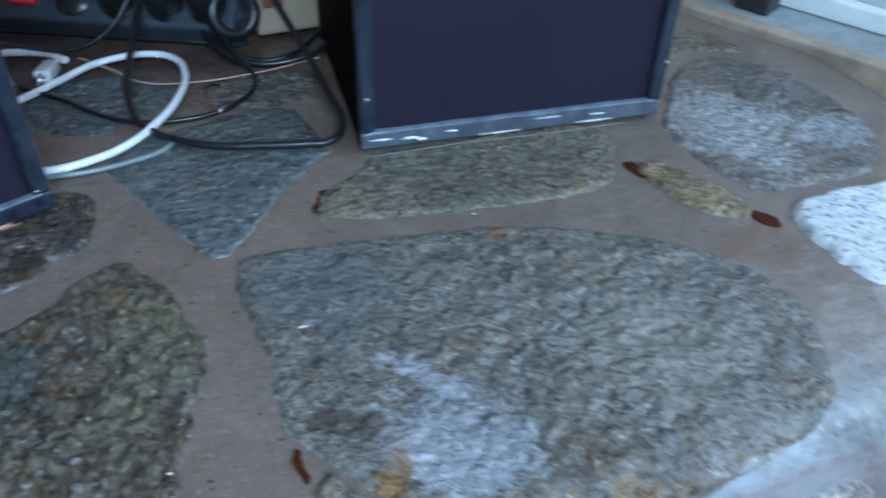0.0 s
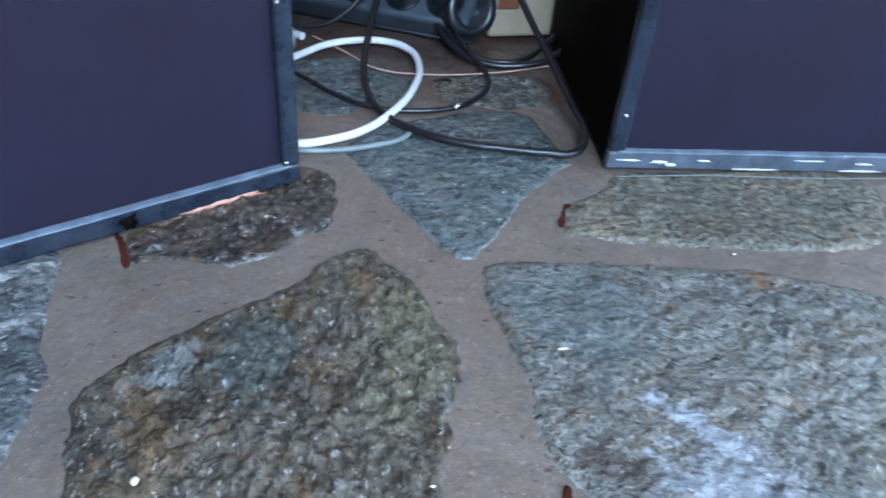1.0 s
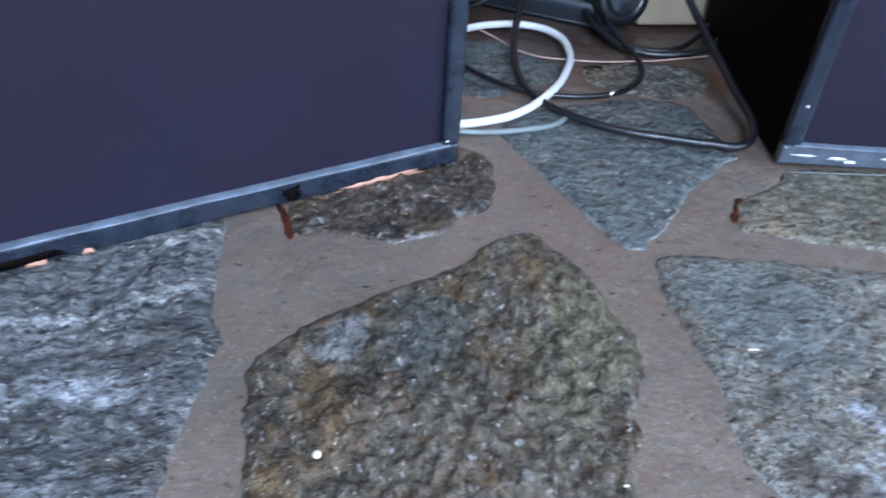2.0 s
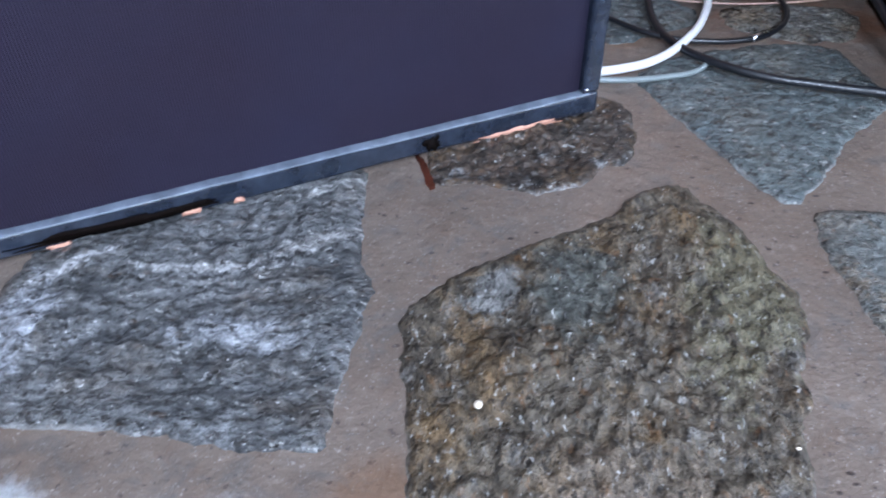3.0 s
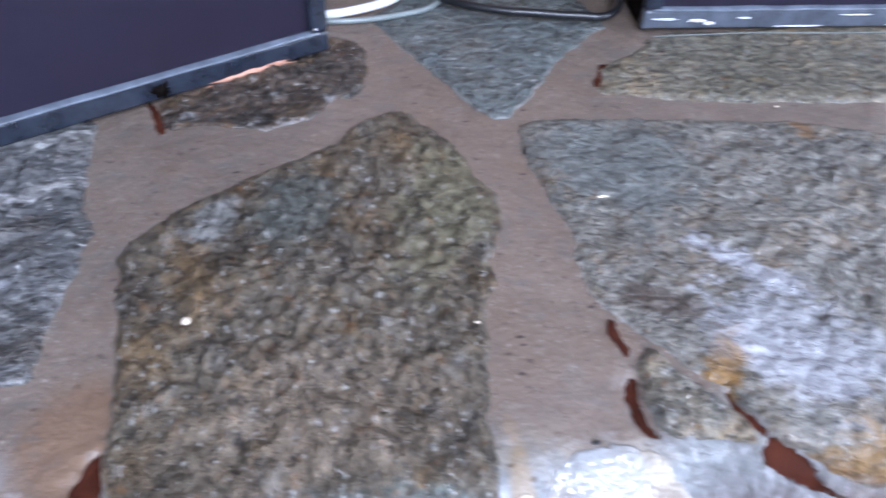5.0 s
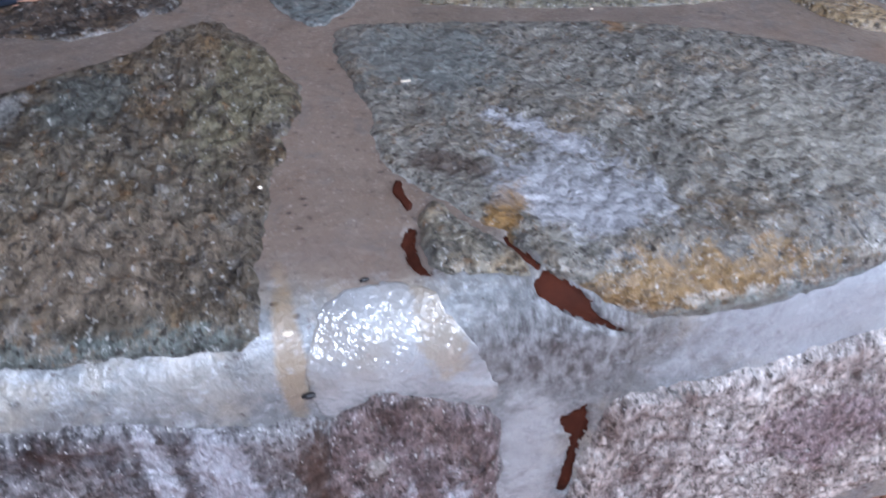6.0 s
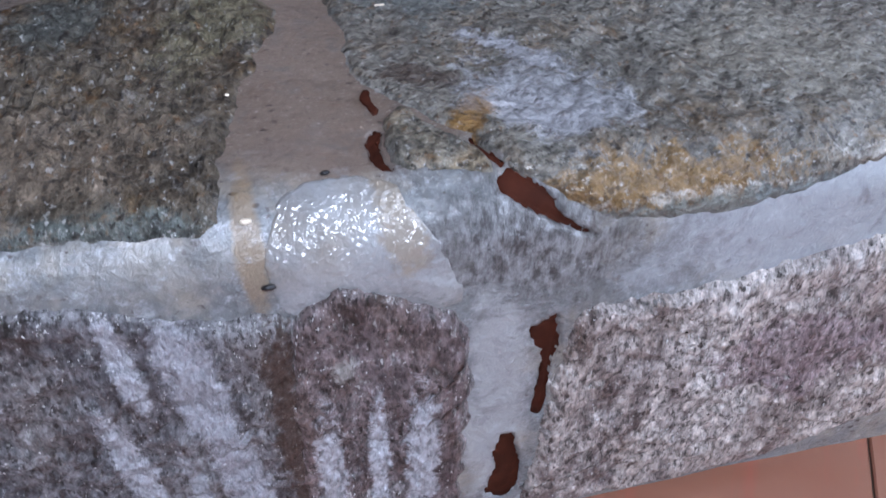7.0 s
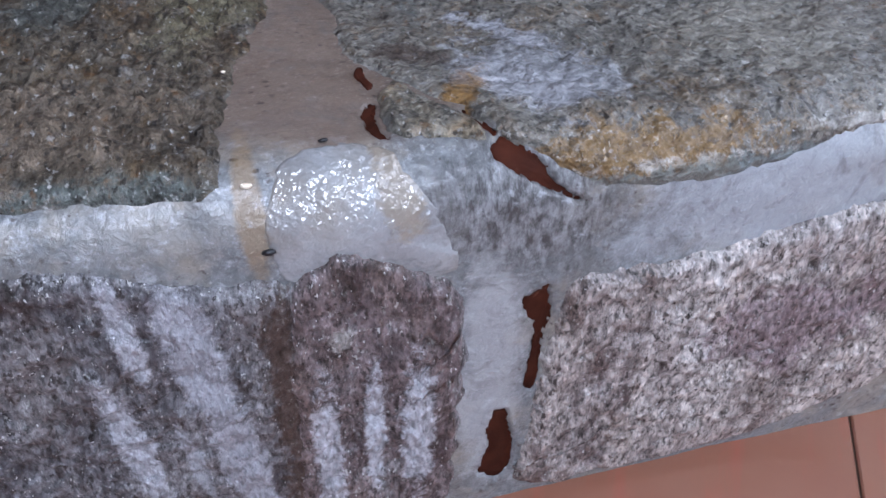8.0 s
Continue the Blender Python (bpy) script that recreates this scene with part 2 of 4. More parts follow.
def glaze_material(name, a, b, tan, seed, shine=1.0):
    """Thickly lacquered mortar, smooth and pitted, so that it sparkles."""
    n = Nodes(name)
    v = n.put("ShaderNodeMapping", Vector=n.co, Location=(seed, seed * 0.4, 0), Rotation=(0, 0, 0.5), Scale=(1, 1, 1)).outputs[0]
    c = n.mix(n.ramp(n.noise(28, 6, 0.65, v), 0.36, 0.66), a, b)
    c = n.mix(n.math("MULTIPLY", n.ramp(n.noise(20, 5, 0.6, v, seed=4.0), 0.46, 0.66), 0.45), c, tan)
    for centre, radii, colour in (((-0.163, -0.35, -0.02), (0.006, 0.06, 0.05), (0.20, 0.14, 0.08)), ((-0.102, -0.345, -0.01), (0.010, 0.03, 0.03), (0.24, 0.18, 0.11)), ((-0.045, -0.35, -0.02), (0.035, 0.04, 0.06), (0.16, 0.16, 0.165))):
        c = n.mix(n.math("MULTIPLY", n.blotch(centre, radii, 0.8, 90), 0.55), c, colour)
    c = n.mix(n.math("MULTIPLY", n.ramp(n.noise(110, 4, 0.6, v, seed=9.0), 0.62, 0.72), 0.4), c, (0.07, 0.065, 0.065))
    h = n.math("ADD", n.noise(60, 5, 0.6, v), n.math("MULTIPLY", n.noise(300, 4, 0.65), 0.75))
    n.p.inputs["Specular IOR Level"].default_value = 0.25
    n.p.inputs["Coat IOR"].default_value = 1.5 + 0.4 * shine
    pits = n.math("ADD", n.noise(70, 1, 0.5, v), n.math("MULTIPLY", n.noise(260, 1, 0.5, v, seed=3.0), 0.9))
    return n.done(c, n.math("ADD", n.math("MULTIPLY", n.noise(90, 4, 0.6), 0.25), 0.25), h, 0.4, 0.004, coat=0.4 + 0.6 * shine, coat_rough=0.03, gloss=pits)


def plain(name, colour, rough=0.5, scale=120, vary=0.25, bump=0.15, metallic=0.0, coat=0.0, distance=0.001, sheen=0.0):
    n = Nodes(name)
    c = n.mix(n.ramp(n.noise(scale, 5, 0.65), 0.3, 0.75), tuple(v * (1 - vary) for v in colour), tuple(min(1, v * (1 + vary)) for v in colour))
    c = n.mix(n.math("MULTIPLY", n.ramp(n.noise(scale * 0.12, 4, 0.6, seed=2.0), 0.45, 0.7), 0.35), c, tuple(v * (1 - 1.3 * vary) for v in colour))
    r = n.math("ADD", n.math("MULTIPLY", n.noise(scale * 0.5, 4, 0.6), 0.25), rough - 0.12)
    return n.done(c, r, n.noise(scale * 2.5, 4, 0.6), bump, distance, metallic=metallic, coat=coat, sheen=sheen)


def grille_material():
    n = Nodes("ribbed_grille_cloth")
    wave = n.put("ShaderNodeTexWave", Vector=n.stretched(1, 1, 1), Scale=210.0, Distortion=0.6, Detail=2.0)
    wave.bands_direction = "X"
    weave = n.put("ShaderNodeTexWave", Vector=n.stretched(1, 1, 1), Scale=260.0, Distortion=0.4)
    weave.bands_direction = "Z"
    c = n.mix(wave.outputs["Fac"], (0.009, 0.007, 0.015), (0.022, 0.016, 0.030))
    c = n.mix(n.math("MULTIPLY", n.ramp(n.noise(9, 5, 0.6), 0.4, 0.75), 0.5), c, (0.016, 0.016, 0.034))
    c = n.mix(n.ramp(n.cells(30), 0.02, 0.01), c, (0.4, 0.4, 0.42))
    h = n.math("ADD", wave.outputs["Fac"], n.math("MULTIPLY", weave.outputs["Fac"], 0.3))
    n.p.inputs["Specular IOR Level"].default_value = 0.18
    return n.done(c, 0.65, h, 0.4, 0.0008)


def trim_material(name, base, chip):
    """Worn gloss paint over wood or metal."""
    n = Nodes(name)
    c = n.mix(n.ramp(n.noise(55, 5, 0.65), 0.35, 0.7), base, tuple(v * 1.8 + 0.01 for v in base))
    c = n.mix(n.ramp(n.noise(150, 6, 0.75, seed=2.2), 0.70, 0.74), c, chip)
    n.p.inputs["Specular IOR Level"].default_value = 0.35
    return n.done(c, n.math("ADD", n.math("MULTIPLY", n.noise(140, 4), 0.2), 0.10), n.noise(90, 6, 0.7), 0.25, 0.002, coat=0.45, coat_rough=0.05)


def tile_material():
    n = Nodes("terracotta_tile")
    info = n.put("ShaderNodeObjectInfo")
    c = n.mix(n.ramp(n.noise(7, 5, 0.6), 0.3, 0.7), (0.23, 0.082, 0.05), (0.255, 0.112, 0.072))
    streak = n.stretched(55, 6, 6)
    c = n.mix(n.math("MULTIPLY", n.ramp(n.noise(1.0, 4, 0.6, streak), 0.52, 0.7), 0.55), c, (0.36, 0.075, 0.05))
    c = n.mix(n.math("MULTIPLY", info.outputs["Random"], 0.25), c, (0.31, 0.165, 0.11))
    return n.done(c, n.math("ADD", n.math("MULTIPLY", n.noise(25, 4), 0.2), 0.25), n.noise(80, 4), 0.08, 0.002, coat=0.2)


MORTAR = mortar_material()
S_BIG = stone_material("green_brown_gneiss", (0.055, 0.043, 0.032), (0.092, 0.075, 0.055), (0.119, 0.098, 0.074), 1.0, ochre=0.42, white=0.26, grain=0.76, coat=0.30, contrast=0.68, stretch=(1.25, 0.75, 1.0), turned=0.15, patches=(
    ((-0.250, -0.165, 0), (0.026, 0.034, 0.1), (0.076, 0.083, 0.076), 0.7, 0.0), ((-0.292, -0.172, 0), (0.014, 0.018, 0.1), (0.17, 0.17, 0.165), 1.1, 0.0),
    ((-0.165, -0.17, 0), (0.03, 0.06, 0.1), (0.13, 0.116, 0.075), 1.0, 0.3), ((-0.245, -0.345, -0.01), (0.09, 0.012, 0.02), (0.09, 0.11, 0.105), 0.7, 0.0), ((-0.24, -0.30, 0), (0.06, 0.04, 0.1), (0.15, 0.115, 0.085), 1.0, 0.0)))
S_RIGHT = stone_material("blue_grey_gneiss", (0.092, 0.087, 0.077), (0.166, 0.156, 0.136), (0.190, 0.181, 0.158), 2.0, ochre=0.45, white=0.2, grain=0.9, contrast=0.68, veins=0.35, patches=(
    ((-0.028, -0.297, 0), (0.036, 0.023, 0.1), (0.56, 0.57, 0.61), 0.45, 0.75), ((-0.020, -0.285, 0), (0.045, 0.034, 0.1), (0.30, 0.31, 0.33), 1.3, 0.8), ((-0.022, -0.243, 0), (0.036, 0.009, 0.1), (0.36, 0.37, 0.40), 1.1, 0.84), ((-0.075, -0.257, 0), (0.026, 0.010, 0.1), (0.075, 0.055, 0.045), 0.9, 0.4), ((0.12, -0.27, 0), (0.06, 0.05, 0.1), (0.24, 0.225, 0.19), 1.0, 0.2), ((0.012, -0.350, -0.01), (0.06, 0.014, 0.05), (0.23, 0.135, 0.05), 1.0, 0.0),
    # thin pale lines and a teal band follow the slab's rounded edge
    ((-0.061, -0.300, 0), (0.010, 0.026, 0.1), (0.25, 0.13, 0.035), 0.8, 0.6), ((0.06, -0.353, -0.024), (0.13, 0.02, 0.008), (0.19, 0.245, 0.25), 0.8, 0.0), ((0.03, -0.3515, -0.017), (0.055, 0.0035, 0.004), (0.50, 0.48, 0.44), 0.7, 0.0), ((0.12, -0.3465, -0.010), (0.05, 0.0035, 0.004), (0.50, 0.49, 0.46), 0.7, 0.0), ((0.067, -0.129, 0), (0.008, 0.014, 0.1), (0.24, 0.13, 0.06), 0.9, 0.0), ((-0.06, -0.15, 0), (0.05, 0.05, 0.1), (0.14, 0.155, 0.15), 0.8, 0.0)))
S_CHIP = stone_material("ochre_grey_gneiss", (0.06, 0.06, 0.057), (0.15, 0.152, 0.14), (0.21, 0.18, 0.13), 3.0, ochre=0.45, white=0.2)
S_STRIP = stone_material("olive_gneiss", (0.082, 0.074, 0.052), (0.140, 0.126, 0.090), (0.175, 0.155, 0.116), 4.0, ochre=0.5, white=0.25, grain=0.85, contrast=0.72)
S_BLUE = stone_material("slate_blue_gneiss", (0.050, 0.066, 0.070), (0.080, 0.102, 0.106), (0.112, 0.130, 0.128), 5.0, ochre=0.15, white=0.16, grain=0.7, contrast=0.55)
S_DARK = stone_material("dark_brown_gneiss", (0.012, 0.010, 0.009), (0.055, 0.045, 0.038), (0.085, 0.052, 0.034), 6.0, ochre=0.35, white=0.6, grain=0.9, bump=1.0)
S_LEFT = stone_material("charcoal_gneiss", (0.045, 0.047, 0.050), (0.105, 0.107, 0.108), (0.150, 0.153, 0.156), 7.0, ochre=0.14, white=0.28, grain=0.85, contrast=0.80, stretch=(0.8, 1.25, 1.0), turned=-0.3, patches=(
    ((-0.415, -0.205, 0), (0.034, 0.012, 0.1), (0.27, 0.28, 0.30), 0.9, 0.1), ((-0.524, -0.20, 0), (0.016, 0.034, 0.1), (0.33, 0.345, 0.375), 0.8, 0.0), ((-0.385, -0.137, 0), (0.034, 0.006, 0.1), (0.35, 0.345, 0.34), 0.9, -0.45), ((-0.44, -0.158, 0), (0.045, 0.0035, 0.1), (0.33, 0.33, 0.33), 0.8, -0.05), ((-0.51, -0.160, 0), (0.03, 0.0035, 0.1), (0.42, 0.42, 0.43), 0.7, -0.6), ((-0.385, -0.09, 0), (0.024, 0.004, 0.1), (0.40, 0.40, 0.39), 0.9, -0.5)))
S_TAN = stone_material("tan_gneiss", (0.10, 0.06, 0.032), (0.27, 0.19, 0.10), (0.36, 0.27, 0.16), 8.0, ochre=0.5, white=0.2)
S_QUARTZ = stone_material("lacquered_quartz", (0.44, 0.46, 0.48), (0.54, 0.56, 0.58), (0.50, 0.50, 0.48), 10.0, ochre=0.05, white=0.3, grain=0.9, rough=0.2, coat=1.0, bump=0.45, contrast=0.15)
S_GLAZE = glaze_material("glazed_pale_mortar", (0.22, 0.23, 0.24), (0.32, 0.335, 0.345), (0.22, 0.17, 0.115), 15.0)
S_GREY = stone_material("brown_grey_gneiss", (0.085, 0.076, 0.066), (0.140, 0.126, 0.112), (0.185, 0.172, 0.158), 11.0, ochre=0.3, white=0.2, grain=0.9, contrast=0.6, patches=(
    ((0.325, -0.055, 0), (0.055, 0.075, 0.1), (0.36, 0.37, 0.37), 0.8, 0.0), ((0.40, -0.09, 0), (0.05, 0.03, 0.1), (0.30, 0.32, 0.33), 0.9, 0.0)))
S_FACE_DARK = stone_material("streaked_charcoal_gneiss", (0.032, 0.028, 0.034), (0.155, 0.155, 0.168), (0.23, 0.228, 0.24), 12.0, ochre=0.10, white=0.35, grain=1.15, coat=1.1, stretch=(1.25, 1.0, 0.6), turned=0.0, glints=0.8, veins=0.6, patches=(
    ((-0.194, -0.36, -0.085), (0.013, 0.2, 0.048), (0.47, 0.48, 0.53), 0.38, (0, 0.15, 0)), ((-0.184, -0.36, -0.160), (0.012, 0.2, 0.060), (0.47, 0.48, 0.53), 0.45, (0, 0.1, 0)), ((-0.206, -0.36, -0.150), (0.004, 0.2, 0.035), (0.40, 0.41, 0.45), 0.5, (0, 0.12, 0)),
    ((-0.220, -0.36, -0.062), (0.006, 0.2, 0.032), (0.54, 0.55, 0.60), 0.4, (0, 0.1, 0)), ((-0.230, -0.36, -0.135), (0.008, 0.2, 0.055), (0.54, 0.55, 0.60), 0.45, (0, 0.12, 0)), ((-0.158, -0.36, -0.12), (0.010, 0.2, 0.085), (0.066, 0.040, 0.031), 1.0, 0.0)))
S_FACE_RED = stone_material("plum_brown_gneiss", (0.038, 0.025, 0.029), (0.165, 0.132, 0.138), (0.21, 0.168, 0.168), 13.0, ochre=0.14, white=0.6, grain=1.05, coat=1.1, stretch=(1.25, 1.0, 0.6), turned=0.0, glints=0.8, veins=0.5, patches=(
    ((-0.142, -0.36, -0.165), (0.008, 0.2, 0.055), (0.56, 0.57, 0.62), 0.7, 0.0), ((-0.118, -0.36, -0.155), (0.006, 0.2, 0.05), (0.56, 0.57, 0.62), 0.7, 0.0), ((-0.095, -0.36, -0.16), (0.009, 0.2, 0.06), (0.56, 0.57, 0.62), 0.7, 0.0),
    ((-0.131, -0.36, -0.085), (0.006, 0.2, 0.007), (0.46, 0.44, 0.42), 0.8, 0.0)))
S_FACE_PINK = stone_material("pinkish_grey_gneiss", (0.12, 0.092, 0.09), (0.46, 0.41, 0.39), (0.60, 0.55, 0.52), 14.0, ochre=0.2, white=0.5, grain=1.05, coat=1.1, stretch=(1.25, 1.0, 0.6), turned=0.0, glints=0.8, patches=(
    ((0.12, -0.36, -0.13), (0.06, 0.2, 0.035), (0.19, 0.135, 0.15), 0.9, 0.0),))
RESIN = plain("red_brown_resin", (0.050, 0.012, 0.006), 0.8, 60, 0.45, 0.2, coat=0.0)
RESIN.node_tree.nodes["Principled BSDF"].inputs["Specular IOR Level"].default_value = 0.12
GRILLE = grille_material()
TRIM = trim_material("blue_black_gloss_paint", (0.007, 0.011, 0.020), (0.22, 0.25, 0.28))
TRIM_SILVER = trim_material("scuffed_silver_trim", (0.050, 0.060, 0.078), (0.55, 0.56, 0.58))
HIGHLIGHT = trim_material("bevel_highlight", (0.10, 0.12, 0.15), (0.70, 0.72, 0.74))
CABINET = plain("black_brown_veneer", (0.0035, 0.0018, 0.0014), 0.75, 40, 0.4, 0.2)
CABINET.node_tree.nodes["Principled BSDF"].inputs["Specular IOR Level"].default_value = 0.06
RAW = plain("bare_orange_wood", (0.52, 0.26, 0.18), 0.6, 150, 0.25, 0.2)
EDGE = plain("bare_pinkish_chipboard", (0.36, 0.24, 0.19), 0.7, 160, 0.3, 0.4)
BLACK = plain("black_rubber", (0.008, 0.009, 0.012), 0.38, 200, 0.3, 0.1, coat=0.2)
WHITE = plain("white_cable_sheath", (0.72, 0.73, 0.74), 0.35, 90, 0.06, 0.05, coat=0.2)
REFLECTION = plain("greyish_reflection", (0.17, 0.20, 0.20), 0.35, 90, 0.1, 0.05)
COPPER = plain("pale_pink_wire", (0.42, 0.27, 0.22), 0.4, 90, 0.15, 0.05)
STRIP = plain("blue_grey_plastic", (0.036, 0.045, 0.057), 0.4, 60, 0.12, 0.05)
RED = plain("red_switch_plastic", (0.65, 0.03, 0.06), 0.3, 60, 0.1, 0.02)
CREAM = plain("cream_plastic", (0.36, 0.29, 0.20), 0.45, 40, 0.12, 0.08)
PANEL = plain("red_brown_wood_panel", (0.22, 0.090, 0.042), 0.45, 25, 0.35, 0.2, coat=0.2)
PLASTER = plain("off_white_plaster", (0.50, 0.49, 0.46), 0.85, 30, 0.06, 0.2)
FRAME_WHITE = plain("white_gloss_paint", (0.74, 0.76, 0.76), 0.3, 50, 0.06, 0.06, coat=0.3)
POST = plain("dark_painted_wood", (0.03, 0.028, 0.03), 0.4, 50, 0.3, 0.1)
EDGING = plain("worn_cream_wood", (0.34, 0.27, 0.20), 0.5, 45, 0.4, 0.35)
LEDGE = plain("grey_ledge_paint", (0.26, 0.29, 0.29), 0.4, 30, 0.35, 0.15, coat=0.2)
JOINT = plain("grey_brown_grout", (0.10, 0.075, 0.06), 0.8, 120, 0.2, 0.3)
TILE = tile_material()
BEAD = plain("white_paint_drop", (0.72, 0.62, 0.50), 0.4, 200, 0.1, 0.1)
METAL = plain("bright_nail_head", (0.6, 0.6, 0.62), 0.3, 200, 0.1, 0.05, metallic=1.0)
GLASS = bpy.data.materials.new("window_glass")
GLASS.use_nodes = True
gp = GLASS.node_tree.nodes["Principled BSDF"]
gp.inputs["Transmission Weight"].default_value, gp.inputs["Roughness"].default_value, gp.inputs["IOR"].default_value = 1.0, 0.02, 1.45


# ---------- mesh helpers ----------
def part(name, bm, material, parent=None, label="", smooth=True):
    me = bpy.data.meshes.new(name)
    bmesh.ops.recalc_face_normals(bm, faces=bm.faces)
    bm.to_mesh(me)
    bm.free()
    me.materials.append(material)
    if smooth:
        me.polygons.foreach_set("use_smooth", [True] * len(me.polygons))
    ob = new(name, me)
    if parent:
        ob.parent = parent
    if label:
        ob["label"] = label
    return ob


def box(bm, x0, x1, y0, y1, z0, z1, bevel=0.0, segments=2):
    made = bmesh.ops.create_cube(bm, size=1.0)["verts"]
    for v in made:
        v.co = Vector((x0 + (v.co.x + 0.5) * (x1 - x0), y0 + (v.co.y + 0.5) * (y1 - y0), z0 + (v.co.z + 0.5) * (z1 - z0)))
    if bevel:
        edges = {e for v in made for e in v.link_edges}
        bmesh.ops.bevel(bm, geom=list(edges), offset=bevel, segments=segments, affect="EDGES", profile=0.6)
    return bm


def boxed(*args, **kw):
    return box(bmesh.new(), *args, **kw)


def disc(bm, centre, axis, radius, depth, segments=20):
    m = Matrix.Translation(centre) @ Vector(axis).to_track_quat("Z", "Y").to_matrix().to_4x4()
    bmesh.ops.create_cone(bm, cap_ends=True, segments=segments, radius1=radius, radius2=radius * 0.94, depth=depth, matrix=m)
    return bm


# The hearth's surface: x along its edge, s the way from the loudspeakers over the rounded nose and down its face.
NOSE, RADIUS, FACE_END = 0.325, 0.03, 0.592
ARC = RADIUS * math.pi / 2


def on_hearth(x, s, lift=0.0):
    if s <= NOSE:
        return Vector((x, -s, lift))
    if s < NOSE + ARC:
        a = (s - NOSE) / RADIUS
        return Vector((x, -NOSE - (RADIUS + lift) * math.sin(a), -RADIUS + (RADIUS + lift) * math.cos(a)))
    return Vector((x, -NOSE - RADIUS - lift, -RADIUS - (s - NOSE - ARC)))


def rounded(outline, step=0.0034, ragged=0.0022, seed=0.0):
    """Corners cut once, points at even steps, then a ragged chipped edge."""
    pts = [Vector(p) for p in outline]
    cut = []
    for a, b in zip(pts, pts[1:] + pts[:1]):
        cut += [a.lerp(b, 0.2), a.lerp(b, 0.8)]
    out = []
    for a, b in zip(cut, cut[1:] + cut[:1]):
        n = max(1, round((b - a).length / step))
        out += [a.lerp(b, k / n) for k in range(n)]
    wob = []
    for p in out:
        q = Vector((p.x * 70, p.y * 70, seed * 9.1))
        d = noise.noise_vector(q) * ragged * 1.3 + noise.noise_vector(q * 3.3) * ragged * 1.0
        wob.append(Vector((p.x + d.x, p.y + d.y)))
    return wob


def stone_mesh(outline, proud, relief, seed, rings=42, coarse=38, edge=0.006, ragged=0.0022, tilt=(0, 0)):
    rim = rounded(outline, ragged=ragged, seed=seed)
    mid = sum(rim, Vector((0, 0))) / len(rim)
    size = max((p - mid).length for p in rim)
    bm = bmesh.new()
    edge_layer = bm.verts.layers.float.new("rim")
    loops = []
    for k in range(rings + 2):
        if k == 0:
            f, low = 1.012, -0.006
        else:
            f, low = 1 - (k - 1) / rings * 0.985, None
        loop = []
        for p in rim:
            q = mid.lerp(p, f)
            inward = (p - mid).length * (1 - f)
            if low is not None:
                h = low
            else:
                rise = min(1.0, inward / edge)
                w = Vector((q.x * coarse, q.y * coarse, seed * 3.7))
                h = proud * (-0.35 + 1.35 * math.sin(rise * math.pi / 2))
                spread = min(1.0, inward / (edge * 3))
                h += relief * spread * (noise.fractal(w, 0.9, 2.1, 4) * 0.8 + 0.7 * noise.noise(w * 0.35))
                h += relief * spread * (0.55 * noise.noise(w * 4.4) + 0.35 * noise.noise(w * 8.5))
                h += rise * ((q.x - mid.x) * tilt[0] + (q.y - mid.y) * tilt[1])
            made = bm.verts.new(on_hearth(q.x, q.y, h))
            made[edge_layer] = max(0.0, 1 - inward / 0.007)
            loop.append(made)
        loops.append(loop)
    n = len(rim)
    for a, b in zip(loops, loops[1:]):
        for i in range(n):
            bm.faces.new((a[i], a[(i + 1) % n], b[(i + 1) % n], b[i]))
    bm.faces.new(loops[-1])
    return bm


def pool_mesh(outline, lift, seed):
    """A thin pool of resin with a domed rim."""
    rim = rounded(outline, step=0.002, ragged=0.0013, seed=seed)
    mid = sum(rim, Vector((0, 0))) / len(rim)
    bm = bmesh.new()
    loops = [[bm.verts.new(on_hearth(*mid.lerp(p, f), h)) for p in rim] for f, h in ((1.0, min(-0.004, lift * 1.3)), (0.97, lift * 0.6), (0.8, lift), (0.45, lift * 0.8), (0.1, lift * 0.7))]
    n = len(rim)
    for a, b in zip(loops, loops[1:]):
        for i in range(n):
            bm.faces.new((a[i], a[(i + 1) % n], b[(i + 1) % n], b[i]))
    bm.faces.new(loops[-1])
    return bm


def tube(name, points, radius, material, parent=None, label="", flat=1.0):
    cu = bpy.data.curves.new(name, "CURVE")
    cu.dimensions, cu.resolution_u, cu.bevel_depth, cu.bevel_resolution, cu.use_fill_caps = "3D", 10, radius, 4, True
    sp = cu.splines.new("BEZIER")
    sp.bezier_points.add(len(points) - 1)
    for b, p in zip(sp.bezier_points, points):
        b.co, b.handle_left_type, b.handle_right_type = p, "AUTO", "AUTO"
    tmp = bpy.data.objects.new(name, cu)
    me = bpy.data.meshes.new_from_object(tmp)
    bpy.data.objects.remove(tmp)
    bpy.data.curves.remove(cu)
    me.name = name
    me.materials.clear()
    me.materials.append(material)
    me.polygons.foreach_set("use_smooth", [True] * len(me.polygons))
    ob = new(name, me)
    if parent:
        ob.parent = parent
    if label:
        ob["label"] = label
    return ob


# ---------- the room ----------
FLOOR = -0.25
ROOM = dict(x0=-2.6, x1=0.80, y0=-1.5, y1=0.50, z1=2.4)


def structure(name, bm, material, label, category, smooth=False):
    return tagged(part(name, bm, material, smooth=smooth), label, category, kind="structure")


floor = structure("floor", boxed(ROOM["x0"], ROOM["x1"], ROOM["y0"], ROOM["y1"], FLOOR - 0.05, FLOOR - 0.003), JOINT, "terracotta tiled floor with thin dark grout joints", "floor")
